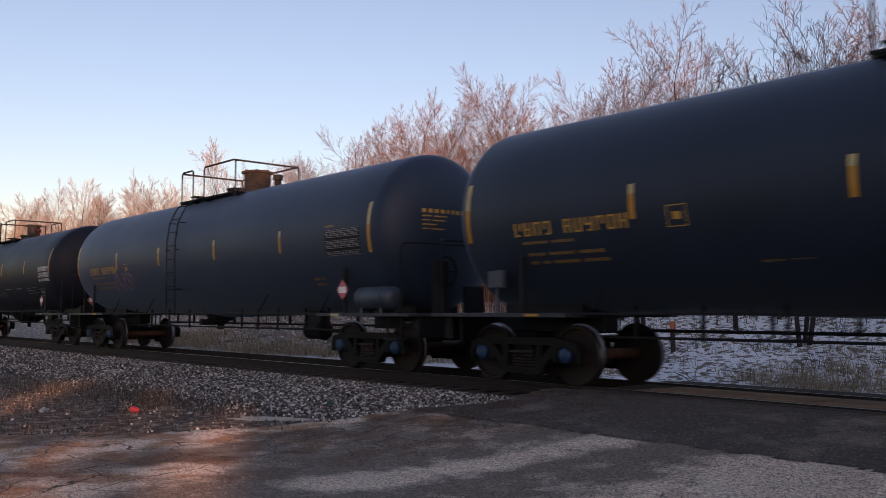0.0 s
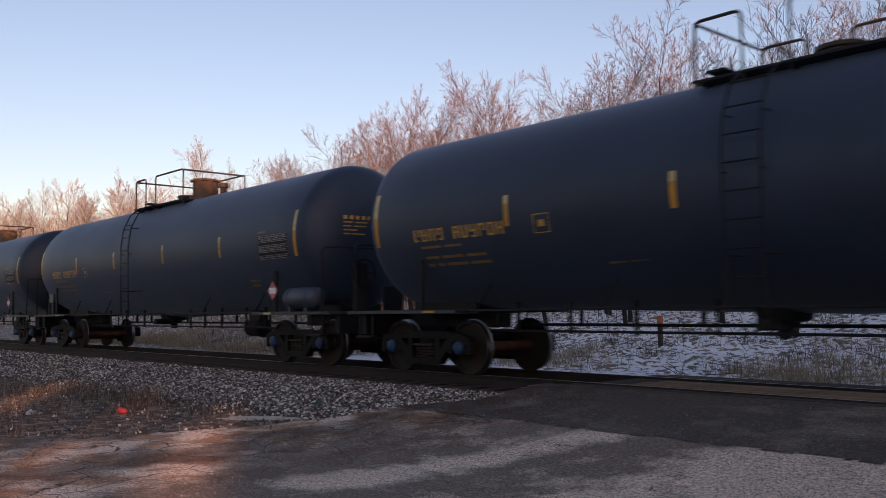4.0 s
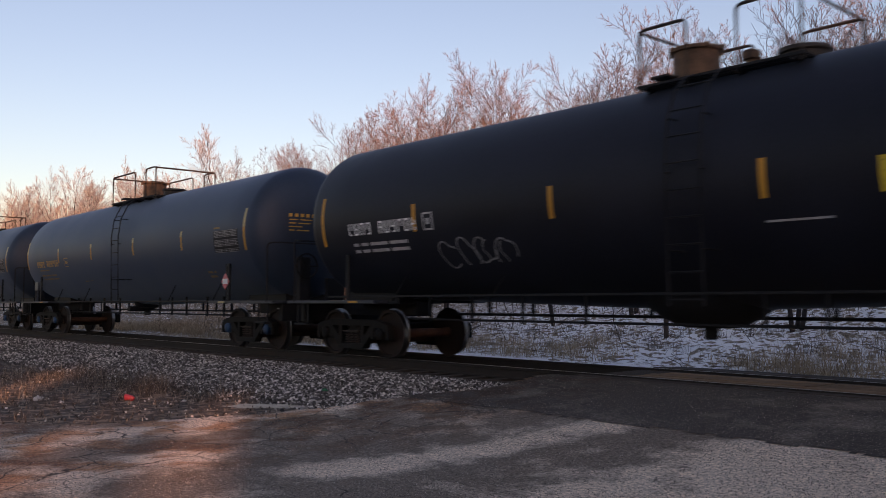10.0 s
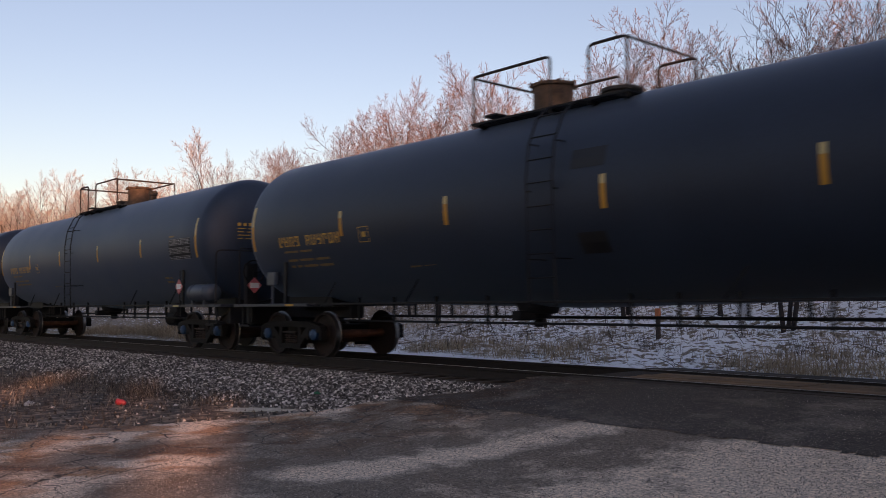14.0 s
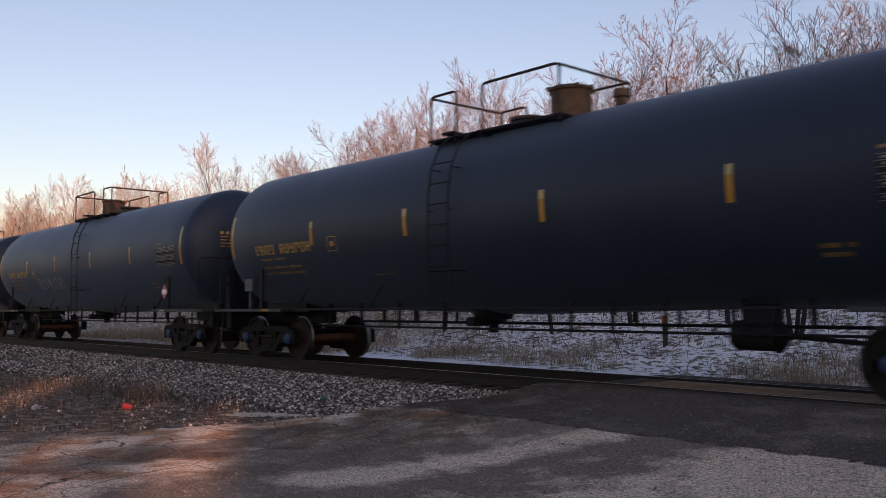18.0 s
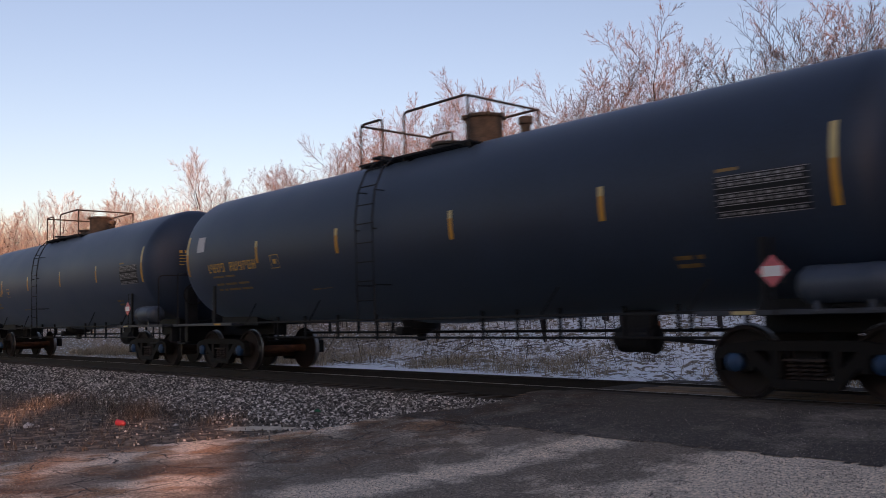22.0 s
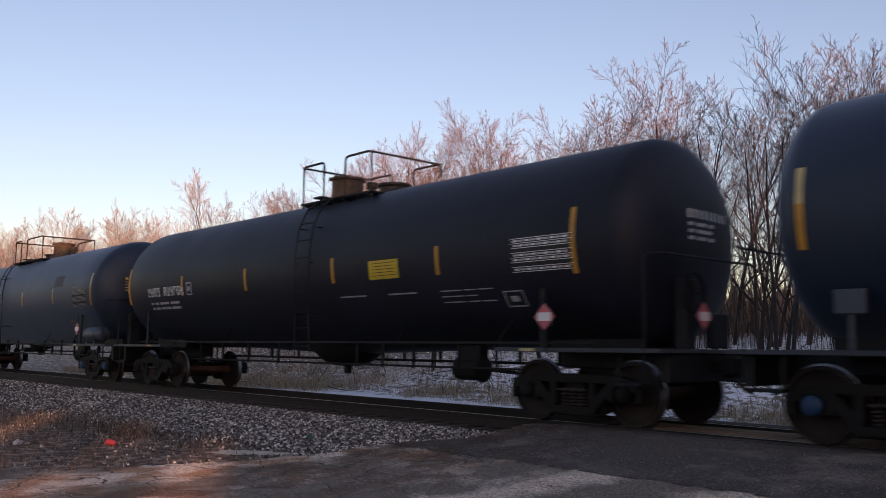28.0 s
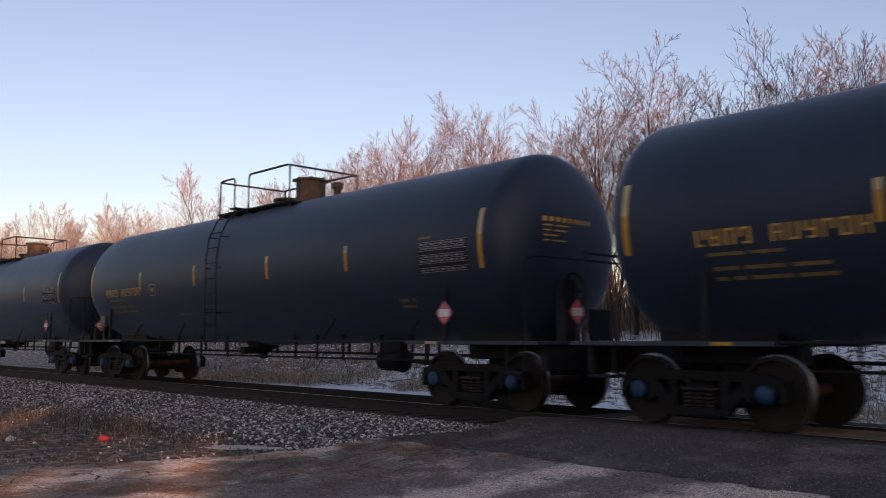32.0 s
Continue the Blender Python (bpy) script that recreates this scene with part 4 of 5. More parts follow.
me_res = mesh_of("air_reservoir", reservoir_bm(), reservoir_paint, True)
me_ctl = mesh_of("control_box", control_box_bm(), reservoir_paint)
for i in (1, 4, 5, 7, 15, 18, 22, 23, 26, 27, 29, 30):
    again("air_reservoir", me_res, CARS[i], None, "grey round air reservoir")
for i in range(N_CARS):
    if i not in DARK and i % 3 != 1:
        again("control_box", me_ctl, CARS[i])


def patch(i, x0, z0, x1, z1, material, name="paint_patch", label="", lift=0.006, lean=0.0):
    return part(name, decal(bmesh.new(), (x0 + x1) / 2, (z0 + z1) / 2, abs(x1 - x0), abs(z1 - z0), lift, -1, lean), material, CARS[i], label)


for i, x0, z0, x1, z1 in ((3, 4.71, 2.12, 5.5, 2.58), (6, -7.1, 2.12, -6.55, 2.6), (6, -3.18, 1.65, -2.15, 2.38), (6, -4.68, 2.02, -4.45, 2.24), (6, 0.4, 1.9, 0.7, 2.3), (14, 0.98, 1.76, 1.47, 2.05),
                          (14, 0.95, 2.94, 1.55, 3.22), (29, 4.6, 2.85, 5.4, 3.2), (21, -3.9, 1.9, -3.35, 2.2), (30, 5.1, 1.62, 5.9, 2.0), (12, 0.2, 1.5, 0.7, 2.45)):
    patch(i, x0, z0, x1, z1, patch_black, "paint_patch", "square of fresh black paint")
for i, x0, z0, x1, z1 in ((22, -7.3, 2.75, -6.95, 3.1), (17, -4.3 + 0.5, 2.3, -2.6, 2.75)):
    patch(i, x0, z0, x1, z1, patch_pale if i != 17 else rust, "paint_patch", "pale worn patch" if i != 17 else "dull brown paint patch")
patch(25, 6.1, 2.2, 7.4, 2.85, patch_pale, "plate", "bright white plate", 0.012)
for i, x0, z0, x1, z1 in ((2, -2.6, 1.98, -1.75, 2.3), (9, 3.3, 2.2, 4.05, 2.5), (10, 3.1, 2.22, 3.95, 2.6), (13, 3.35, 2.12, 4.2, 2.46), (28, 2.78, 2.27, 3.6, 2.6)):
    sign = patch(i, x0, z0, x1, z1, rust if i == 9 else yellow_sign if i == 2 else bright_sign, "warning_sign", "yellow warning sign with small print" if i != 9 else "rusty orange sign", 0.008)
    bm = bmesh.new()
    for k in range(5):
        decal(bm, (x0 + x1) / 2, z1 - 0.05 - 0.054 * k, (x1 - x0) * (0.84 - 0.1 * (k % 2)), 0.011, 0.012)
    part("sign_print", bm, dark_text, sign)


def tag(i, material, x0, z0, x1, z1, n, w, seed, fill=None, label="sprayed tag"):
    """Sprayed bubble loops that look like lettering but spell nothing."""
    rnd = random.Random(seed)
    bm, under = bmesh.new(), bmesh.new()
    cw = (x1 - x0) / n
    zc, hh = (z0 + z1) / 2, abs(z1 - z0) / 2
    for k in range(n):
        cx, cz = x0 + cw * (k + 0.5) + rnd.uniform(-0.06, 0.06) * cw, zc + rnd.uniform(-0.16, 0.16) * hh
        p2, p3, start = rnd.uniform(0, 6.28), rnd.uniform(0, 6.28), rnd.uniform(0, 6.28)
        lean, arc = rnd.uniform(-0.1, 0.3), rnd.choice((6.6, 6.6, 5.2, 4.6))
        loop = []
        for j in range(25):
            a = start + arc * j / 24
            r = 0.84 + 0.16 * math.sin(2 * a + p2) + 0.1 * math.sin(3 * a + p3)
            u, v = cw * 0.56 * r * math.cos(a), hh * 0.95 * r * math.sin(a)
            loop.append((cx + u + lean * v, cz + v))
        ribbon(bm, loop, w, 0.007)
        if rnd.random() < 0.75:
            b = rnd.uniform(-0.3, 0.3)
            stroke = [(cx + cw * (b + 0.12 * math.sin(j * 1.3 + p2)), cz + hh * (-0.55 + 0.28 * j)) for j in range(rnd.choice((3, 4, 5)))]
            ribbon(bm, stroke, w * 0.9, 0.008)
        decal(under, cx, cz, cw * 0.9, hh * 1.5, 0.0055)
    if rnd.random() < 0.6:
        ribbon(bm, [(x1 - 0.2 + 0.1 * math.sin(j), zc - hh * (0.2 + 0.3 * j)) for j in range(5)], w * 0.8, 0.0075)
    if fill:
        g = tagged(part("graffiti", under, fill, CARS[i], label), kind="stuff")
        tagged(part("outline", bm, material, g), kind="stuff")
    else:
        under.free()
        tagged(part("graffiti", bm, material, CARS[i], label), kind="stuff")


spray_white = mat("white_spray_paint", (0.25, 0.265, 0.28), 0.7, 0, 0.45, 3, 30, 0.0)
spray_bright = mat("bright_white_spray_paint", (0.62, 0.63, 0.62), 0.7, 0, 0.3, 3, 30, 0.0)
spray_pink = mat("dusty_pink_spray_paint", (0.24, 0.13, 0.18), 0.7, 0, 0.4, 3, 30, 0.0)
spray_olive = mat("olive_spray_paint", (0.16, 0.16, 0.05), 0.7, 0, 0.35, 3, 30, 0.0)
tag(1, spray_pink, -5.15, 1.72, -3.6, 2.25, 5, 0.06, 1, label="pink sprayed tag")
tag(4, spray_bright, 2.6, 1.45, 5.7, 2.3, 4, 0.15, 2, spray_olive, "olive and white sprayed letters")
tag(8, spray_white, 2.25, 1.75, 4.8, 2.2, 6, 0.05, 3)
tag(10, spray_white, -4.1, 1.6, -2.4, 2.15, 4, 0.025, 4)
tag(12, spray_white, -3.7, 1.85, -1.2, 2.25, 7, 0.032, 5, label="pale bubble-letter tag")
tag(12, spray_white, 1.75, 1.9, 4.5, 2.4, 7, 0.036, 6, label="pale bubble-letter tag")
tag(13, spray_white, 1.15, 1.6, 1.75, 2.25, 4, 0.045, 7)
tag(13, spray_white, 1.8, 1.72, 2.7, 2.0, 2, 0.018, 8)
tag(13, spray_white, -0.7, 1.77, 0.0, 1.97, 2, 0.018, 9)
tag(13, spray_white, -2.0, 1.6, -1.25, 1.8, 2, 0.018, 10)
tag(13, spray_white, 3.5, 1.55, 4.1, 1.85, 2, 0.018, 11)
tag(16, spray_bright, -3.3, 2.08, -2.75, 2.56, 1, 0.07, 17, label="white sprayed ring")
tag(16, spray_white, -1.5, 1.7, 1.5, 2.3, 6, 0.05, 12)
tag(19, spray_white, -3.65, 1.8, -1.15, 2.16, 9, 0.04, 13, label="pale sprayed tag")
tag(26, spray_white, -3.95, 1.78, -0.8, 2.75, 5, 0.06, 14, label="pale outlined bubble letters")
tag(26, spray_white, 0.15, 1.8, 2.4, 2.85, 3, 0.06, 15, label="pale outlined bubble letters")
tag(2, spray_white, 0.6, 1.6, 1.6, 1.95, 4, 0.03, 16)


# ---- unseen belts added to shade the crossing from the low sun and its glow ----
screen_dark = mat("dark_screen_surface", (0.03, 0.035, 0.028), 0.9, 0, 0.4, 0.5, 6, 0.0)


def clump(bm, rnd, x, y, z, r):
    rv = bmesh.ops.create_icosphere(bm, subdivisions=1, radius=r, matrix=Matrix.Translation((x, y, z)))["verts"]
    for v in rv:
        v.co += Vector((rnd.uniform(-1, 1), rnd.uniform(-1, 1), rnd.uniform(-1, 1))) * r * 0.22


def belt():
    """Unseen sun screen: hedge, gap between trunks for sun patches, thick crowns above."""
    rnd = random.Random(3)
    bm = bmesh.new()
    y0 = -30.0
    # west part darkens tank reflections, middle leaves the gap, tall rest blocks sun
    for k in range(127):
        x = -14 + 1.2 * k
        h = rnd.uniform(8.0, 10.5) if x < 27 else 6.5 + rnd.uniform(-0.25, 0.25) if x < 50 else rnd.uniform(13.6, 14.6)
        box(bm, (x + 0.6, y0 + rnd.uniform(-0.3, 0.3), h / 2 - 0.6), (1.25, 0.8, h + 1.2))
    for k in range(12):
        x = 28 + 2.2 * k + rnd.uniform(-0.5, 0.5)
        rod(bm, (x, y0 - 1.2, 0), (x + rnd.uniform(-0.3, 0.3), y0 - 1.2, 9.5), 0.2, 6)
    x = 26.5
    while x < 54:
        z = 9.0
        while z < 13.2:
            for y in (y0 - 2.0, y0 - 0.4):
                clump(bm, rnd, x + rnd.uniform(-0.25, 0.25), y, z + rnd.uniform(-0.2, 0.2), rnd.uniform(0.85, 1.1))
            z += 1.0
        x += 1.0
    # sparse clumps in the gap break the sun into dapples
    for _ in range(200):
        clump(bm, rnd, rnd.uniform(28, 50), y0 - 1.2, rnd.uniform(6.6, 8.2), rnd.uniform(0.08, 0.26))
    return bm


def glow_screen():
    """Unseen tree screen east along the line, blocking warm glow, gapped for the track."""
    rnd = random.Random(4)
    bm = bmesh.new()
    for k in range(56):
        y = -28 + 1.6 * k
        if 7 < y < 14.5:
            continue
        h = rnd.uniform(19.0, 25.0)
        box(bm, (72 + rnd.uniform(-0.6, 0.6), y + 0.8, h / 2 - 0.6), (1.0, 1.7, h + 1.2))
        for _ in range(7):
            clump(bm, rnd, 71, y + rnd.uniform(0, 1.6), rnd.uniform(3, h), rnd.uniform(0.9, 1.5))
    return bm


# added out of view: keeps the sunset glow off the tank ends
tagged(part("wall_east", glow_screen(), screen_dark), "unseen dark tree belt added to the east to block sunset glow", "backdrop", kind="structure")
tagged(part("wall_south", belt(), screen_dark), "unseen dark tree belt added behind the road to block low sun", "backdrop", kind="structure")


# ---- ballast, weeds, brush ----
def island_mat(name, stops, rough=0.9):
    m = bpy.data.materials.new(name)
    m.use_nodes = True
    nt = m.node_tree
    g = nt.nodes.new("ShaderNodeNewGeometry")
    r = nt.nodes.new("ShaderNodeValToRGB")
    while len(r.color_ramp.elements) < len(stops):
        r.color_ramp.elements.new(0.5)
    for e, (p, c) in zip(r.color_ramp.elements, stops):
        e.position, e.color = p, (*c, 1)
    nt.links.new(g.outputs["Random Per Island"], r.inputs["Fac"])
    nt.links.new(r.outputs["Color"], nt.nodes["Principled BSDF"].inputs["Base Color"])
    nt.nodes["Principled BSDF"].inputs["Roughness"].default_value = rough
    return m


stone_mat = island_mat("crushed_grey_stone", [(0.0, (0.02, 0.017, 0.015)), (0.55, (0.145, 0.128, 0.114)), (0.82, (0.46, 0.42, 0.385)), (1.0, (0.85, 0.79, 0.73))], 0.85)
dull_stone = island_mat("dusty_brown_stone", [(0.0, (0.03, 0.025, 0.02)), (0.5, (0.12, 0.098, 0.08)), (0.85, (0.32, 0.27, 0.23)), (1.0, (0.75, 0.69, 0.62))], 0.9)
CUBE = [(-1, -1, -1), (1, -1, -1), (1, 1, -1), (-1, 1, -1), (-1, -1, 1), (1, -1, 1), (1, 1, 1), (-1, 1, 1)]
CUBE_F = [(0, 3, 2, 1), (4, 5, 6, 7), (0, 1, 5, 4), (1, 2, 6, 5), (2, 3, 7, 6), (3, 0, 4, 7)]


grit_mat = island_mat("pale_grit", [(0.0, (0.05, 0.038, 0.03)), (0.6, (0.2, 0.16, 0.13)), (0.9, (0.36, 0.3, 0.26)), (1.0, (0.62, 0.54, 0.47))], 0.75)


def stones(name, label, spots, size, zf=z_ground, material=None, cheap=False):
    rnd = random.Random(len(spots))
    V, F = [], []
    for x, y in spots:
        z = zf(x, y)
        b = len(V)
        s = size * rnd.uniform(0.6, 1.35)
        m = Euler((rnd.uniform(0, 6), rnd.uniform(0, 6), rnd.uniform(0, 6))).to_matrix()
        k = Vector((rnd.uniform(0.7, 1.3), rnd.uniform(0.6, 1.0), rnd.uniform(0.45, 0.8)))
        if cheap:
            for c in ((-1, -1, -0.5), (1, -1, -0.5), (1, 1, -0.5), (-1, 1, -0.5), (0, 0, 1)):
                V.append((x + c[0] * k[0] * s * rnd.uniform(0.3, 0.6), y + c[1] * k[1] * s * rnd.uniform(0.3, 0.6), z + s * (0.2 + c[2] * 0.6)))
            F += [(b, b + 1, b + 4), (b + 1, b + 2, b + 4), (b + 2, b + 3, b + 4), (b + 3, b, b + 4)]
            continue
        for c in CUBE:
            p = m @ Vector([c[i] * k[i] * s * rnd.uniform(0.55, 1.0) * 0.5 for i in range(3)])
            V.append((x + p.x, y + p.y, z + s * 0.18 + p.z))
        F += [tuple(b + i for i in f) for f in CUBE_F]
    return tagged(new(name, raw(name, V, F, material or stone_mat)), label, "ballast", kind="stuff")


rs = random.Random(11)
spots = []
for x0, x1, dens in ((-17, -8.2, 800), (-26, -17, 400), (-46, -26, 150)):
    for _ in range(int((x1 - x0) * 3.7 * dens)):
        x, y = rs.uniform(x0, x1), rs.uniform(5.9, 9.6)
        edge = 6.5 + 0.5 * noise.noise((x * 0.5, 1, 4)) + rs.gauss(0, 0.25)
        if y > edge and abs(x + 10.5) + 2 * abs(y - 6.1 - 0.7 * (x + 10.5)) > 0.6 and x < road_left(y) - 0.05 + rs.gauss(0, 0.12):
            spots.append((x, y))
stones("ballast", "crushed grey stone ballast on the track's shoulder", spots, 0.048)
spots = [(x, y) for x, y in ((rs.uniform(-26, -6), rs.uniform(1.5, 7.2)) for _ in range(3200)) if x < road_left(y) + rs.gauss(0.1, 0.5)]
stones("gravel", "loose stones strewn over the dirt verge", spots, 0.03, material=dull_stone)


def blades(name, label, spots, lo, hi, width, material, lean=0.5, seed=1):
    rnd = random.Random(seed)
    V, F = [], []
    for x, y in spots:
        z = z_ground(x, y) - 0.01
        h = rnd.uniform(lo, hi)
        a = rnd.uniform(0, 6.28)
        dx, dy = math.cos(a), math.sin(a)
        l = h * rnd.uniform(0.1, lean)
        sx, sy = -dy * width / 2, dx * width / 2
        b = len(V)
        V += [(x - sx, y - sy, z), (x + sx, y + sy, z), (x + dx * l * 0.4 + sx * 0.8, y + dy * l * 0.4 + sy * 0.8, z + h * 0.6), (x + dx * l * 0.4 - sx * 0.8, y + dy * l * 0.4 - sy * 0.8, z + h * 0.6), (x + dx * l, y + dy * l, z + h)]
        F += [(b, b + 1, b + 2, b + 3), (b + 3, b + 2, b + 4)]
    return tagged(new(name, raw(name, V, F, material)), label, "dry grass", kind="stuff")


weed_mat = island_mat("dead_reddish_weed", [(0.0, (0.028, 0.021, 0.017)), (0.5, (0.1, 0.074, 0.057)), (0.85, (0.26, 0.195, 0.15)), (1.0, (0.5, 0.42, 0.33))])
straw_mat = island_mat("pale_straw", [(0.0, (0.2, 0.135, 0.08)), (0.5, (0.45, 0.33, 0.21)), (1.0, (0.65, 0.52, 0.36))])
stick_mat = island_mat("dark_brush_stick", [(0.0, (0.025, 0.02, 0.017)), (0.45, (0.07, 0.055, 0.045)), (0.75, (0.22, 0.16, 0.11)), (1.0, (0.45, 0.34, 0.23))])
tufts = [(rs.uniform(-19, -11.2), rs.uniform(2.6, 6.6)) for _ in range(90)] + [(rs.gauss(-16.6, 1.5), rs.gauss(5.6, 0.5)) for _ in range(80)] + [(rs.gauss(-13.6, 0.8), rs.gauss(6.0, 0.35)) for _ in range(50)]
spots = []
for cx, cy in tufts:
    r = rs.uniform(0.05, 0.22)
    for _ in range(rs.randint(5, 26)):
        x, y = cx + rs.gauss(0, r), cy + rs.gauss(0, r)
        if x < road_left(y) - 0.5:
            spots.append((x, y))
blades("dead_weeds", "dead reddish-brown weeds on the dirt verge", spots, 0.04, 0.34, 0.0055, weed_mat, 2.4)
spots = [(x, y) for x, y in ((rs.uniform(-22, -8.5), rs.uniform(2.0, 6.9)) for _ in range(5200)) if x < road_left(y) - 0.15]
blades("leaf_litter", "brown leaf litter and short dead grass", spots, 0.015, 0.06, 0.02, weed_mat, 2.2, 2)
spots = []
for _ in range(900):
    cx, cy = rs.uniform(-46, 4), 15.6 + abs(rs.gauss(0, 1)) * 1.5
    if noise.noise((cx * 0.22, cy * 0.25, 8)) < (-0.25 if cx < -16 else 0.02):
        continue
    for _ in range(rs.randint(16, 44)):
        spots.append((cx + rs.gauss(0, 0.3), cy + rs.gauss(0, 0.2)))
blades("straw_grass", "pale dry grass standing in the snow", spots, 0.08, 0.42, 0.011, straw_mat, 1.8, 3)
spots = [(x, y) for x, y in ((rs.uniform(-45, 6), 15.9 + rs.random() ** 1.2 * 15) for _ in range(21000)) if noise.noise((x * 0.55, y * 0.8, 6)) + 0.5 * noise.noise((x * 2, y * 2, 6)) > rs.gauss(0.1, 0.12)]
blades("brush", "dark leafless brush and fallen sticks on the snowy bank", spots, 0.02, 0.15, 0.013, stick_mat, 6.0, 4)


spots = []
for _ in range(200):
    cx, cy = rs.uniform(-42, 4), 16.2 + rs.random() ** 1.1 * 7
    r = rs.uniform(0.08, 0.3)
    spots += [(cx + rs.gauss(0, r * 1.6), cy + rs.gauss(0, r)) for _ in range(rs.randint(20, 60))]
blades("low_shrubs", "low tangled dark shrubs standing in the snow", spots, 0.1, 0.5, 0.008, stick_mat, 1.6, 7)


def fallen(spots):
    """Crooked fallen branches and low upright stems."""
    rnd = random.Random(8)
    bm = bmesh.new()
    for x, y in spots:
        z = z_ground(x, y)
        a, tip, ln = rnd.uniform(0, 6.28), rnd.choice((0.05, 0.05, 0.1, 0.25, 1.6)), rnd.uniform(0.3, 1.2)
        d = Vector((math.cos(a), math.sin(a) * 0.5, tip)).normalized() * ln / 3
        pts = [Vector((x, y, z - 0.02))]
        for _ in range(3):
            pts.append(pts[-1] + d + Vector((rnd.uniform(-1, 1), rnd.uniform(-1, 1), rnd.uniform(-0.3, 0.6))) * ln * 0.08)
        pipe(bm, pts, rnd.uniform(0.005, 0.012), 3)
    return bm


spots = [(rs.uniform(-42, 3), 15.8 + rs.random() ** 1.2 * 9) for _ in range(520)]
tagged(part("fallen_branches", fallen(spots), stick_mat), "dark fallen branches and low stems in the snow", "brush", kind="stuff")

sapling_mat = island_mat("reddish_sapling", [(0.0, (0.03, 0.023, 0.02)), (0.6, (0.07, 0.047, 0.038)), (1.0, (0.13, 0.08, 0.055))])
spots = [(rs.uniform(-60, 12), rs.uniform(22.5, 38)) for _ in range(2400)]
# lighter, warmer than the saplings: low sunlight put into the thicket's colour
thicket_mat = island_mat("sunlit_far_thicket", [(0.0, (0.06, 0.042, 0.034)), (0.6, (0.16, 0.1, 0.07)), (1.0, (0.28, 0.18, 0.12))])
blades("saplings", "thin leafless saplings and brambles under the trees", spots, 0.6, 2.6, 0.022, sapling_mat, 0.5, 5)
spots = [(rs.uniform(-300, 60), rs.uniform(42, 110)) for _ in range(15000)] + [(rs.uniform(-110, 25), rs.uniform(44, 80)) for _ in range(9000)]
blades("far_thicket", "distant leafless thicket, low sun's warmth put into its brown colour", spots, 1.5, 5.5, 0.12, thicket_mat, 0.6, 6)
# loose grit on the pavement
spots = [(x, y) for x, y in ((rs.uniform(-11.5, -1.2), rs.uniform(1.5, 9.4)) for _ in range(80000)) if x > road_left(y) + 0.1 and ((y > 7.2 and rs.random() < 0.4) or y <= 7.2 and noise.noise((x * 0.8, y * 0.8, 2)) > rs.uniform(-0.6, 0.5))]
stones("grit", "loose grit scattered over the asphalt", spots, 0.0085, lambda x, y: z_road(x, y) + (0.007 if on_apron(x, y) else 0), grit_mat, True)


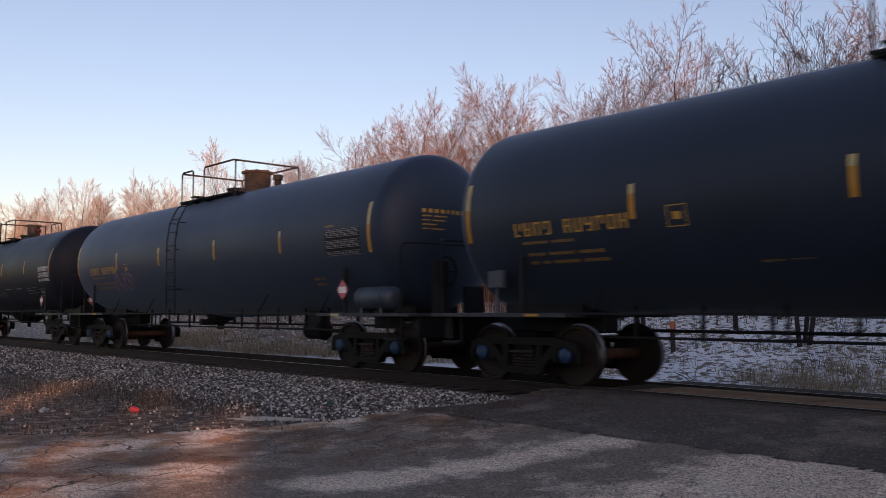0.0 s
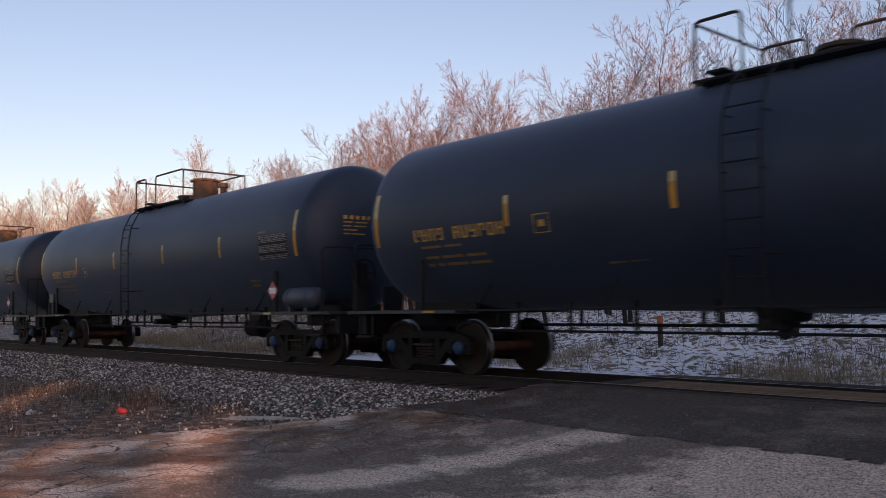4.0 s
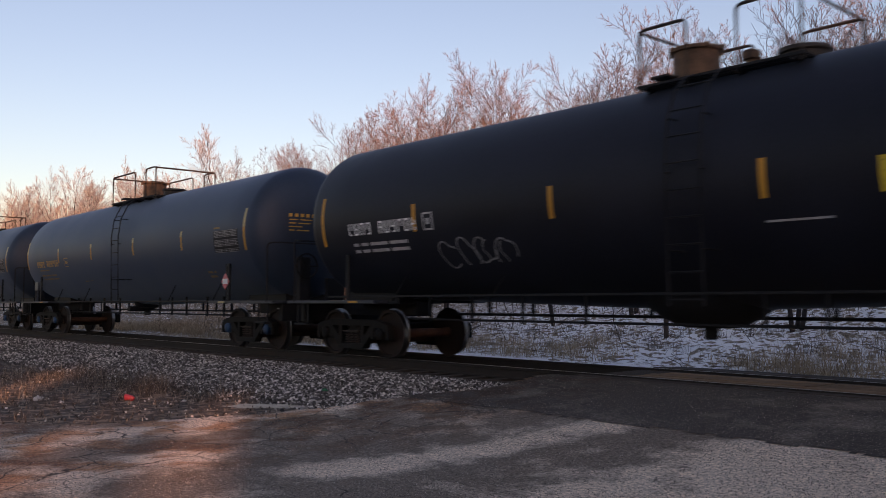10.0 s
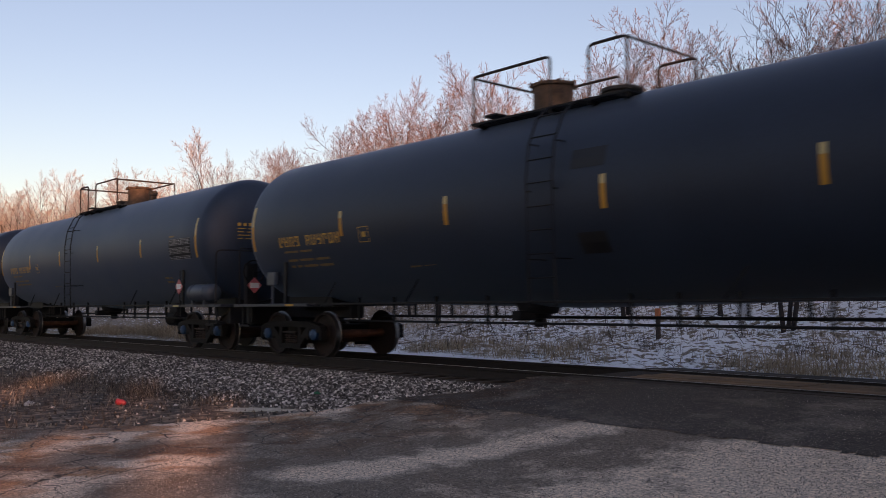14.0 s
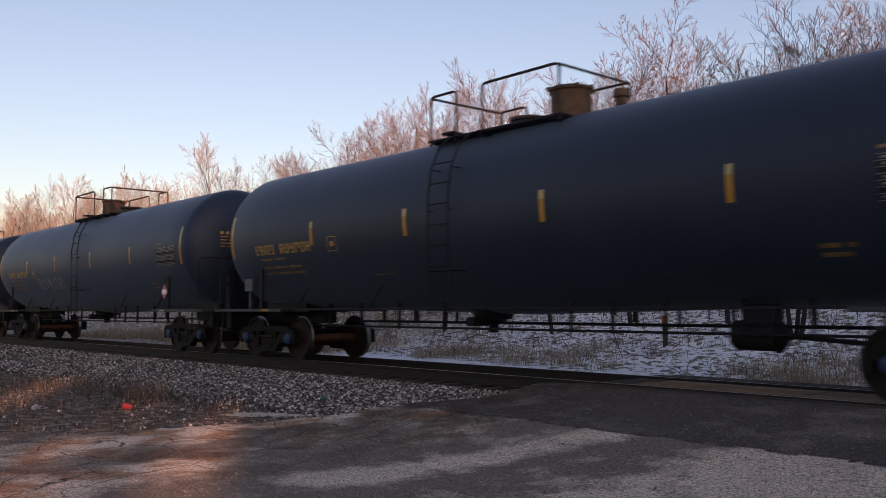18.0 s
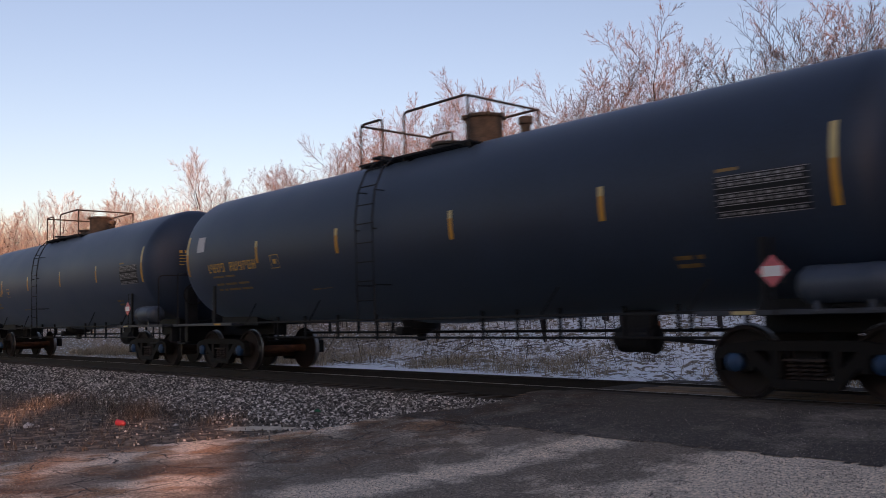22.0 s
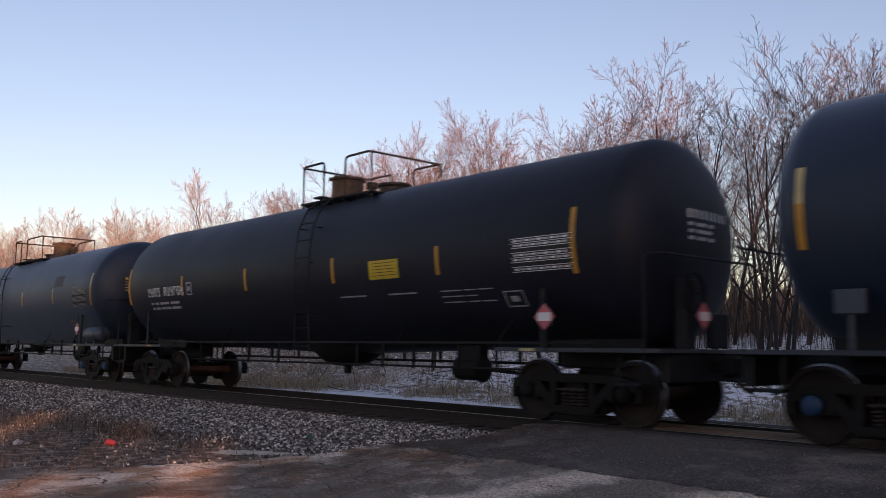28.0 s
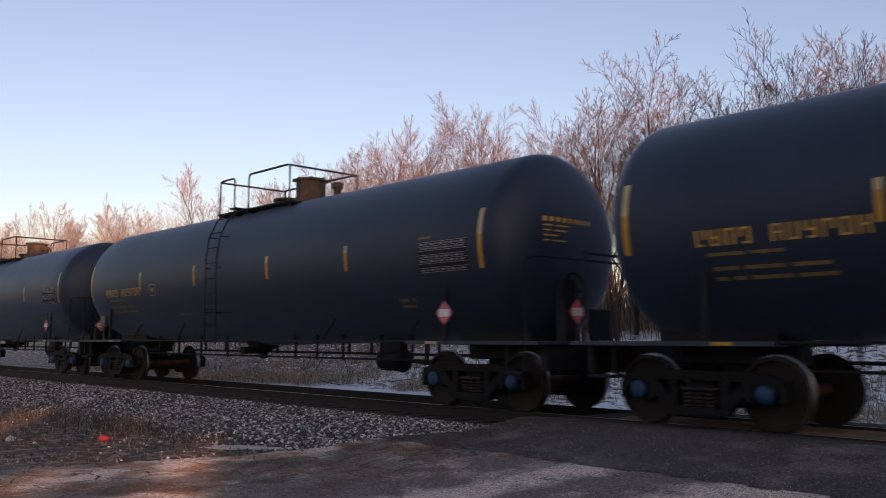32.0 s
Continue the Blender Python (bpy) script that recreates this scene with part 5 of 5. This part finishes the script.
# ---- trees ----
def tree_meshes(seed, h, stems, fine=0.0045, material=twig, wide=1.0, dense=1.0, orders=4):
    """A bare tree: leading stems, up-curving limbs, branches and two orders of fine twigs."""
    rnd = random.Random(seed)
    tv, tf, cv, cf = [], [], [], []

    def seg(p, q, r0, r1, V, F, n):
        d = (q - p).normalized()
        u = d.orthogonal().normalized()
        w = d.cross(u)
        b = len(V)
        ring = [(u * math.cos(a) + w * math.sin(a)) for a in [2 * math.pi * k / n for k in range(n)]]
        V += [tuple(p + o * r0) for o in ring]
        if not r1:
            V.append(tuple(q))
            F += [(b + k, b + (k + 1) % n, b + n) for k in range(n)]
            return
        V += [tuple(q + o * r1) for o in ring]
        for k in range(n):
            F.append((b + k, b + (k + 1) % n, b + n + (k + 1) % n, b + n + k))

    STEPS, SIDES, WOB, LIFT = (8, 6, 4, 3, 2), (6, 4, 3, 3, 3), (0.1, 0.17, 0.15, 0.1, 0.08), (0.03, 0.07, 0.04, 0.03, 0.03)
    ODDS, RATIO = (1.1, 1.25, 1.6, 1.0), (0.66, 0.56, 0.52, 0.6)

    def grow(p, d, length, r, depth):
        n, q, dd = STEPS[depth], p, d
        V, F = (tv, tf) if depth < orders - 1 else (cv, cf)
        az = rnd.uniform(0, 6.28)
        for s in range(n):
            dd = (dd + Vector((rnd.uniform(-1, 1), rnd.uniform(-1, 1), rnd.uniform(-1, 1))) * WOB[depth] + Vector((0, 0, LIFT[depth]))).normalized()
            e = q + dd * length / n
            r0, r1 = max(fine, r * (1 - 0.82 * s / n)), max(fine, r * (1 - 0.82 * (s + 1) / n))
            seg(q, e, r0, 0.0 if s == n - 1 and depth > 2 else r1, V, F, SIDES[depth])
            q = e
            f = (s + 1) / n
            if depth >= orders or (depth == 0 and f < 0.22):
                continue
            kids = int(ODDS[depth] * dense + rnd.random())
            for _ in range(kids):
                az += 2.4 + rnd.uniform(-0.5, 0.5)
                u = dd.orthogonal().normalized()
                out = u * math.cos(az) + dd.cross(u) * math.sin(az)
                tilt = wide * rnd.uniform(0.5, 0.95) * (1.15 - 0.4 * f)
                cl = length * RATIO[depth] * (1.05 - 0.55 * f) * rnd.uniform(0.65, 1.15)
                grow(q, (dd + out * tilt).normalized(), cl, max(fine, r1 * rnd.uniform(0.45, 0.7)), depth + 1)

    for s in range(stems):
        a = 6.283 * (s + rnd.random() * 0.6) / stems
        out = Vector((math.cos(a), math.sin(a), 0)) * (rnd.uniform(0.1, 0.3) if stems > 1 else 0.05)
        grow(Vector((out.x * 0.8, out.y * 0.8, -0.15)), (Vector((0, 0, 1)) + out).normalized(), h * rnd.uniform(0.62, 0.75), 0.0055 * h + 0.025, 0)
    return raw("trunk", tv, tf, bark, True), raw("crown", cv, cf, material), max(v[2] for v in cv)


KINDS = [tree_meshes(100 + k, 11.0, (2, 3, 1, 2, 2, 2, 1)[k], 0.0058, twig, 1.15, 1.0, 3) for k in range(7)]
# farther crowns take the colours that hold haze and low sun
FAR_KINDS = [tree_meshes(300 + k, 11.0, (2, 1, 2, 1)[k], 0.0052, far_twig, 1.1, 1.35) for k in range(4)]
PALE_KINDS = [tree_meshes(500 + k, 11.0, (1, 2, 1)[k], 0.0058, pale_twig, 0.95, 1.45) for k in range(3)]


def tree(x, y, h, k, rz, kinds, label="bare leafless tree, pink low sun put into its reddish twig colour"):
    t = tagged(new("tree"), label, "tree", "bare trees behind the track")
    trunk, crown, top = kinds[k % len(kinds)]
    again("trunk", trunk, t)
    again("crown", crown, t)
    s = h / top
    t.matrix_basis = pose(x, y, z_ground(x, y) - 0.05, 0, 0, rz) @ Matrix.Diagonal((s, s, s, 1))
    return t


# height of the wood's edge, at 22 m, along its bearing
EDGE = [(-2.1, 8.0), (-1.9, 8.6), (-1.69, 8.8), (-1.5, 9.3), (-1.3, 9.7), (-1.22, 10.2), (-1.17, 10.6), (-1.08, 9.9), (-0.9, 9.8), (-0.81, 9.2), (-0.71, 10.0), (-0.6, 9.8), (-0.5, 10.2),
        (-0.42, 9.5), (-0.3, 9.0), (0.6, 8.8)]


def edge_height(q):
    q = min(0.6, max(-2.1, q))
    for (a, ha), (c, hc) in zip(EDGE, EDGE[1:]):
        if q <= c:
            return ha + (hc - ha) * (q - a) / (c - a)


rt = random.Random(5)
k = 0
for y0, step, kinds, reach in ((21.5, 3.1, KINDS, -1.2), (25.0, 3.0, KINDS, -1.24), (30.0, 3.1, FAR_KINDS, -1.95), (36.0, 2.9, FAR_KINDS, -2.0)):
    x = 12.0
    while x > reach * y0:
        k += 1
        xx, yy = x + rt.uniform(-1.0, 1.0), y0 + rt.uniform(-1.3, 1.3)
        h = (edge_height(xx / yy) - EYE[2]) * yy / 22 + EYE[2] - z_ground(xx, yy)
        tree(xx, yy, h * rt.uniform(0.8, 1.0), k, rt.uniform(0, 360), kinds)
        x -= step
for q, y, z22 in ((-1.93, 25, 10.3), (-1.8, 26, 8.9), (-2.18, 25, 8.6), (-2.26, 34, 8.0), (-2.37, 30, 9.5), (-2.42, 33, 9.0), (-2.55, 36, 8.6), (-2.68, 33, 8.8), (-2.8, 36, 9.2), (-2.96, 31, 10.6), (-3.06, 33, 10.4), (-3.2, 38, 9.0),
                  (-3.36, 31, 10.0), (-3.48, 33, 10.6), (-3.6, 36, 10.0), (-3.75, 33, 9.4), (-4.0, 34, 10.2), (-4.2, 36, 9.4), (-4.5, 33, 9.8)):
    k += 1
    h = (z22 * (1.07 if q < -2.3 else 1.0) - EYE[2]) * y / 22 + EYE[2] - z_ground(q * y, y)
    tree(q * y, y, h, k, rt.uniform(0, 360), PALE_KINDS, "distant bare tree, haze and warm low light in its twig colour")
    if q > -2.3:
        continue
    tree(q * y - 1.5, y + rt.uniform(4, 8), h * rt.uniform(0.85, 1.0), k + 3, rt.uniform(0, 360), PALE_KINDS, "distant bare tree, haze and warm low light in its twig colour")

# ---- small things on the ground ----
red_plastic = mat("faded_red_plastic", (0.5, 0.05, 0.06), 0.45, 0, 0.2, 8, 50, 0.05)
paper = mat("dirty_white_paper", (0.55, 0.5, 0.46), 0.8, 0, 0.25, 8, 50, 0.2)
sandy = mat("spilled_pale_sand", (0.5, 0.43, 0.34), 0.9, 0, 0.35, 7, 60, 0.5)
green_glass = mat("green_glass", (0.02, 0.16, 0.08), 0.2, 0, 0.2, 8, 50, 0.0)


def blob(bm, c, r, sq, seed, sub=2):
    rv = bmesh.ops.create_icosphere(bm, subdivisions=sub, radius=1.0)["verts"]
    for v in rv:
        n = 1 + 0.35 * noise.noise(v.co * 1.6 + Vector((seed, 0, 0)))
        v.co = Vector((v.co.x * r * n * sq[0], v.co.y * r * n * sq[1], max(-0.3, v.co.z) * r * n * sq[2])) + Vector(c)
    return bm


bm = bmesh.new()
lathe(bm, [(-0.1, 0.05), (-0.095, 0.065), (0.04, 0.06), (0.08, 0.045), (0.1, 0.03)], 14, "X")
cup = tagged(part("cup", bm, red_plastic, smooth=True), "crushed red plastic cup lying on the dirt", "cup")
cup.matrix_basis = pose(-12.75, 5.15, z_ground(-12.75, 5.15) + 0.045, 0, 8, 35) @ Matrix.Diagonal((0.72, 0.72, 0.72, 1))
for x, y, r, s in ((-13.7, 4.15, 0.11, 1), (-13.1, 4.3, 0.05, 2), (-11.9, 5.6, 0.05, 3), (-14.6, 3.6, 0.07, 4)):
    p = tagged(part("paper_scrap", blob(bmesh.new(), (0, 0, 0), r, (1, 0.7, 0.5), s, 1), paper), "crumpled dirty white paper on the dirt", "litter", "paper scraps on the verge")
    p.location = (x, y, z_ground(x, y) + r * 0.12)
p = tagged(part("bottle_shard", blob(bmesh.new(), (0, 0, 0), 0.07, (1, 0.6, 0.5), 9, 1), green_glass), "piece of green bottle glass in the ballast", "litter")
p.location = (-11.0, 7.4, z_ground(-11.0, 7.4) + 0.05)


def sand_patch():
    V, F = [], []
    n = 26
    V.append((0, 0, 0.006))
    for k in range(n):
        a = 2 * math.pi * k / n
        r = 0.75 + 0.55 * noise.noise((math.cos(a) * 2.6, math.sin(a) * 2.6, 3))
        V.append((0.8 * r * math.cos(a), 0.32 * r * math.sin(a), -0.016))
    F = [(0, 1 + k, 1 + (k + 1) % n) for k in range(n)]
    return raw("sand_patch", V, F, sandy, True)


sp = tagged(new("sand_patch", sand_patch()), "pale sand spilled at the pavement's edge", "sand", kind="structure")
sp.matrix_basis = pose(-10.5, 6.1, z_ground(-10.5, 6.1) + 0.025, 0, 0, 36)

orange_paint = mat("faded_orange_paint", (0.55, 0.16, 0.06), 0.6, 0, 0.2, 8, 40, 0.05)
post = tagged(new("marker_post"), "weathered timber marker post with an orange top", "post")
part("shaft", box(bmesh.new(), (0, 0, 0.3), (0.1, 0.1, 1.1), 0.01), tie_wood, post)
part("band", box(bmesh.new(), (0, 0, 0.75), (0.112, 0.112, 0.22), 0.008), orange_paint, post, "faded orange band")
post.location = (-13.3, 19.66, z_ground(-13.3, 19.66) - 0.05)


# ---- what moves ----
DRIFT = [(0, 0.05), (1, -0.87), (2, -1.33), (3, -1.65), (6, -2.77), (7, -3.13), (8, -3.5), (9, -4.1), (10, -4.35), (11, -5.0), (12, -5.44), (13, -5.95), (14, -6.28),
         (17, -7.66), (17.5, -7.38), (18, -7.52), (19, -7.92), (20, -8.4), (21, -8.85), (22, -9.29), (23, -9.69), (24, -10.18), (26.5, -11.78), (27, -12.02), (28, -12.38), (29, -12.72), (30, -13.31), (31, -13.83), (32, -14.33)]
def travelled(t):
    """Metres that the train has gone since the start."""
    for (ta, da), (tb, db) in zip(DRIFT, DRIFT[1:]):
        if t <= tb:
            return PITCH * t + da + (db - da) * (t - ta) / (tb - ta)
    return PITCH * t + DRIFT[-1][1]


START_X = -10.3 + 7.78


def motions():
    for i, car in enumerate(CARS):
        x0 = START_X - PITCH * i - (0.3 if i >= 28 else 0.0)
        walk(car, [(t, pose(x0 + travelled(t), TRACK_Y, 0)) for t in range(33)])
        # wheels turn while the car is near
        near = [k for k in range(0, 961) if -48 < x0 + travelled(k / FPS) < 16]
        if not near:
            continue
        for tr in car.children:
            if not tr.name.startswith("truck"):
                continue
            for w in tr.children:
                if w.name.startswith("wheelset"):
                    x = w.location.x
                    ks = sorted({0, *near, 960})
                    lo, hi = near[0] / FPS, near[-1] / FPS
                    rows = []
                    for k in ks:
                        t = min(hi, max(lo, k / FPS))
                        a = (travelled(t) - travelled(lo)) / WHEEL_R
                        rows.append((k / FPS, pose(x, 0, WHEEL_R, 0, math.degrees(a), 0)))
                    walk(w, rows)


motions()
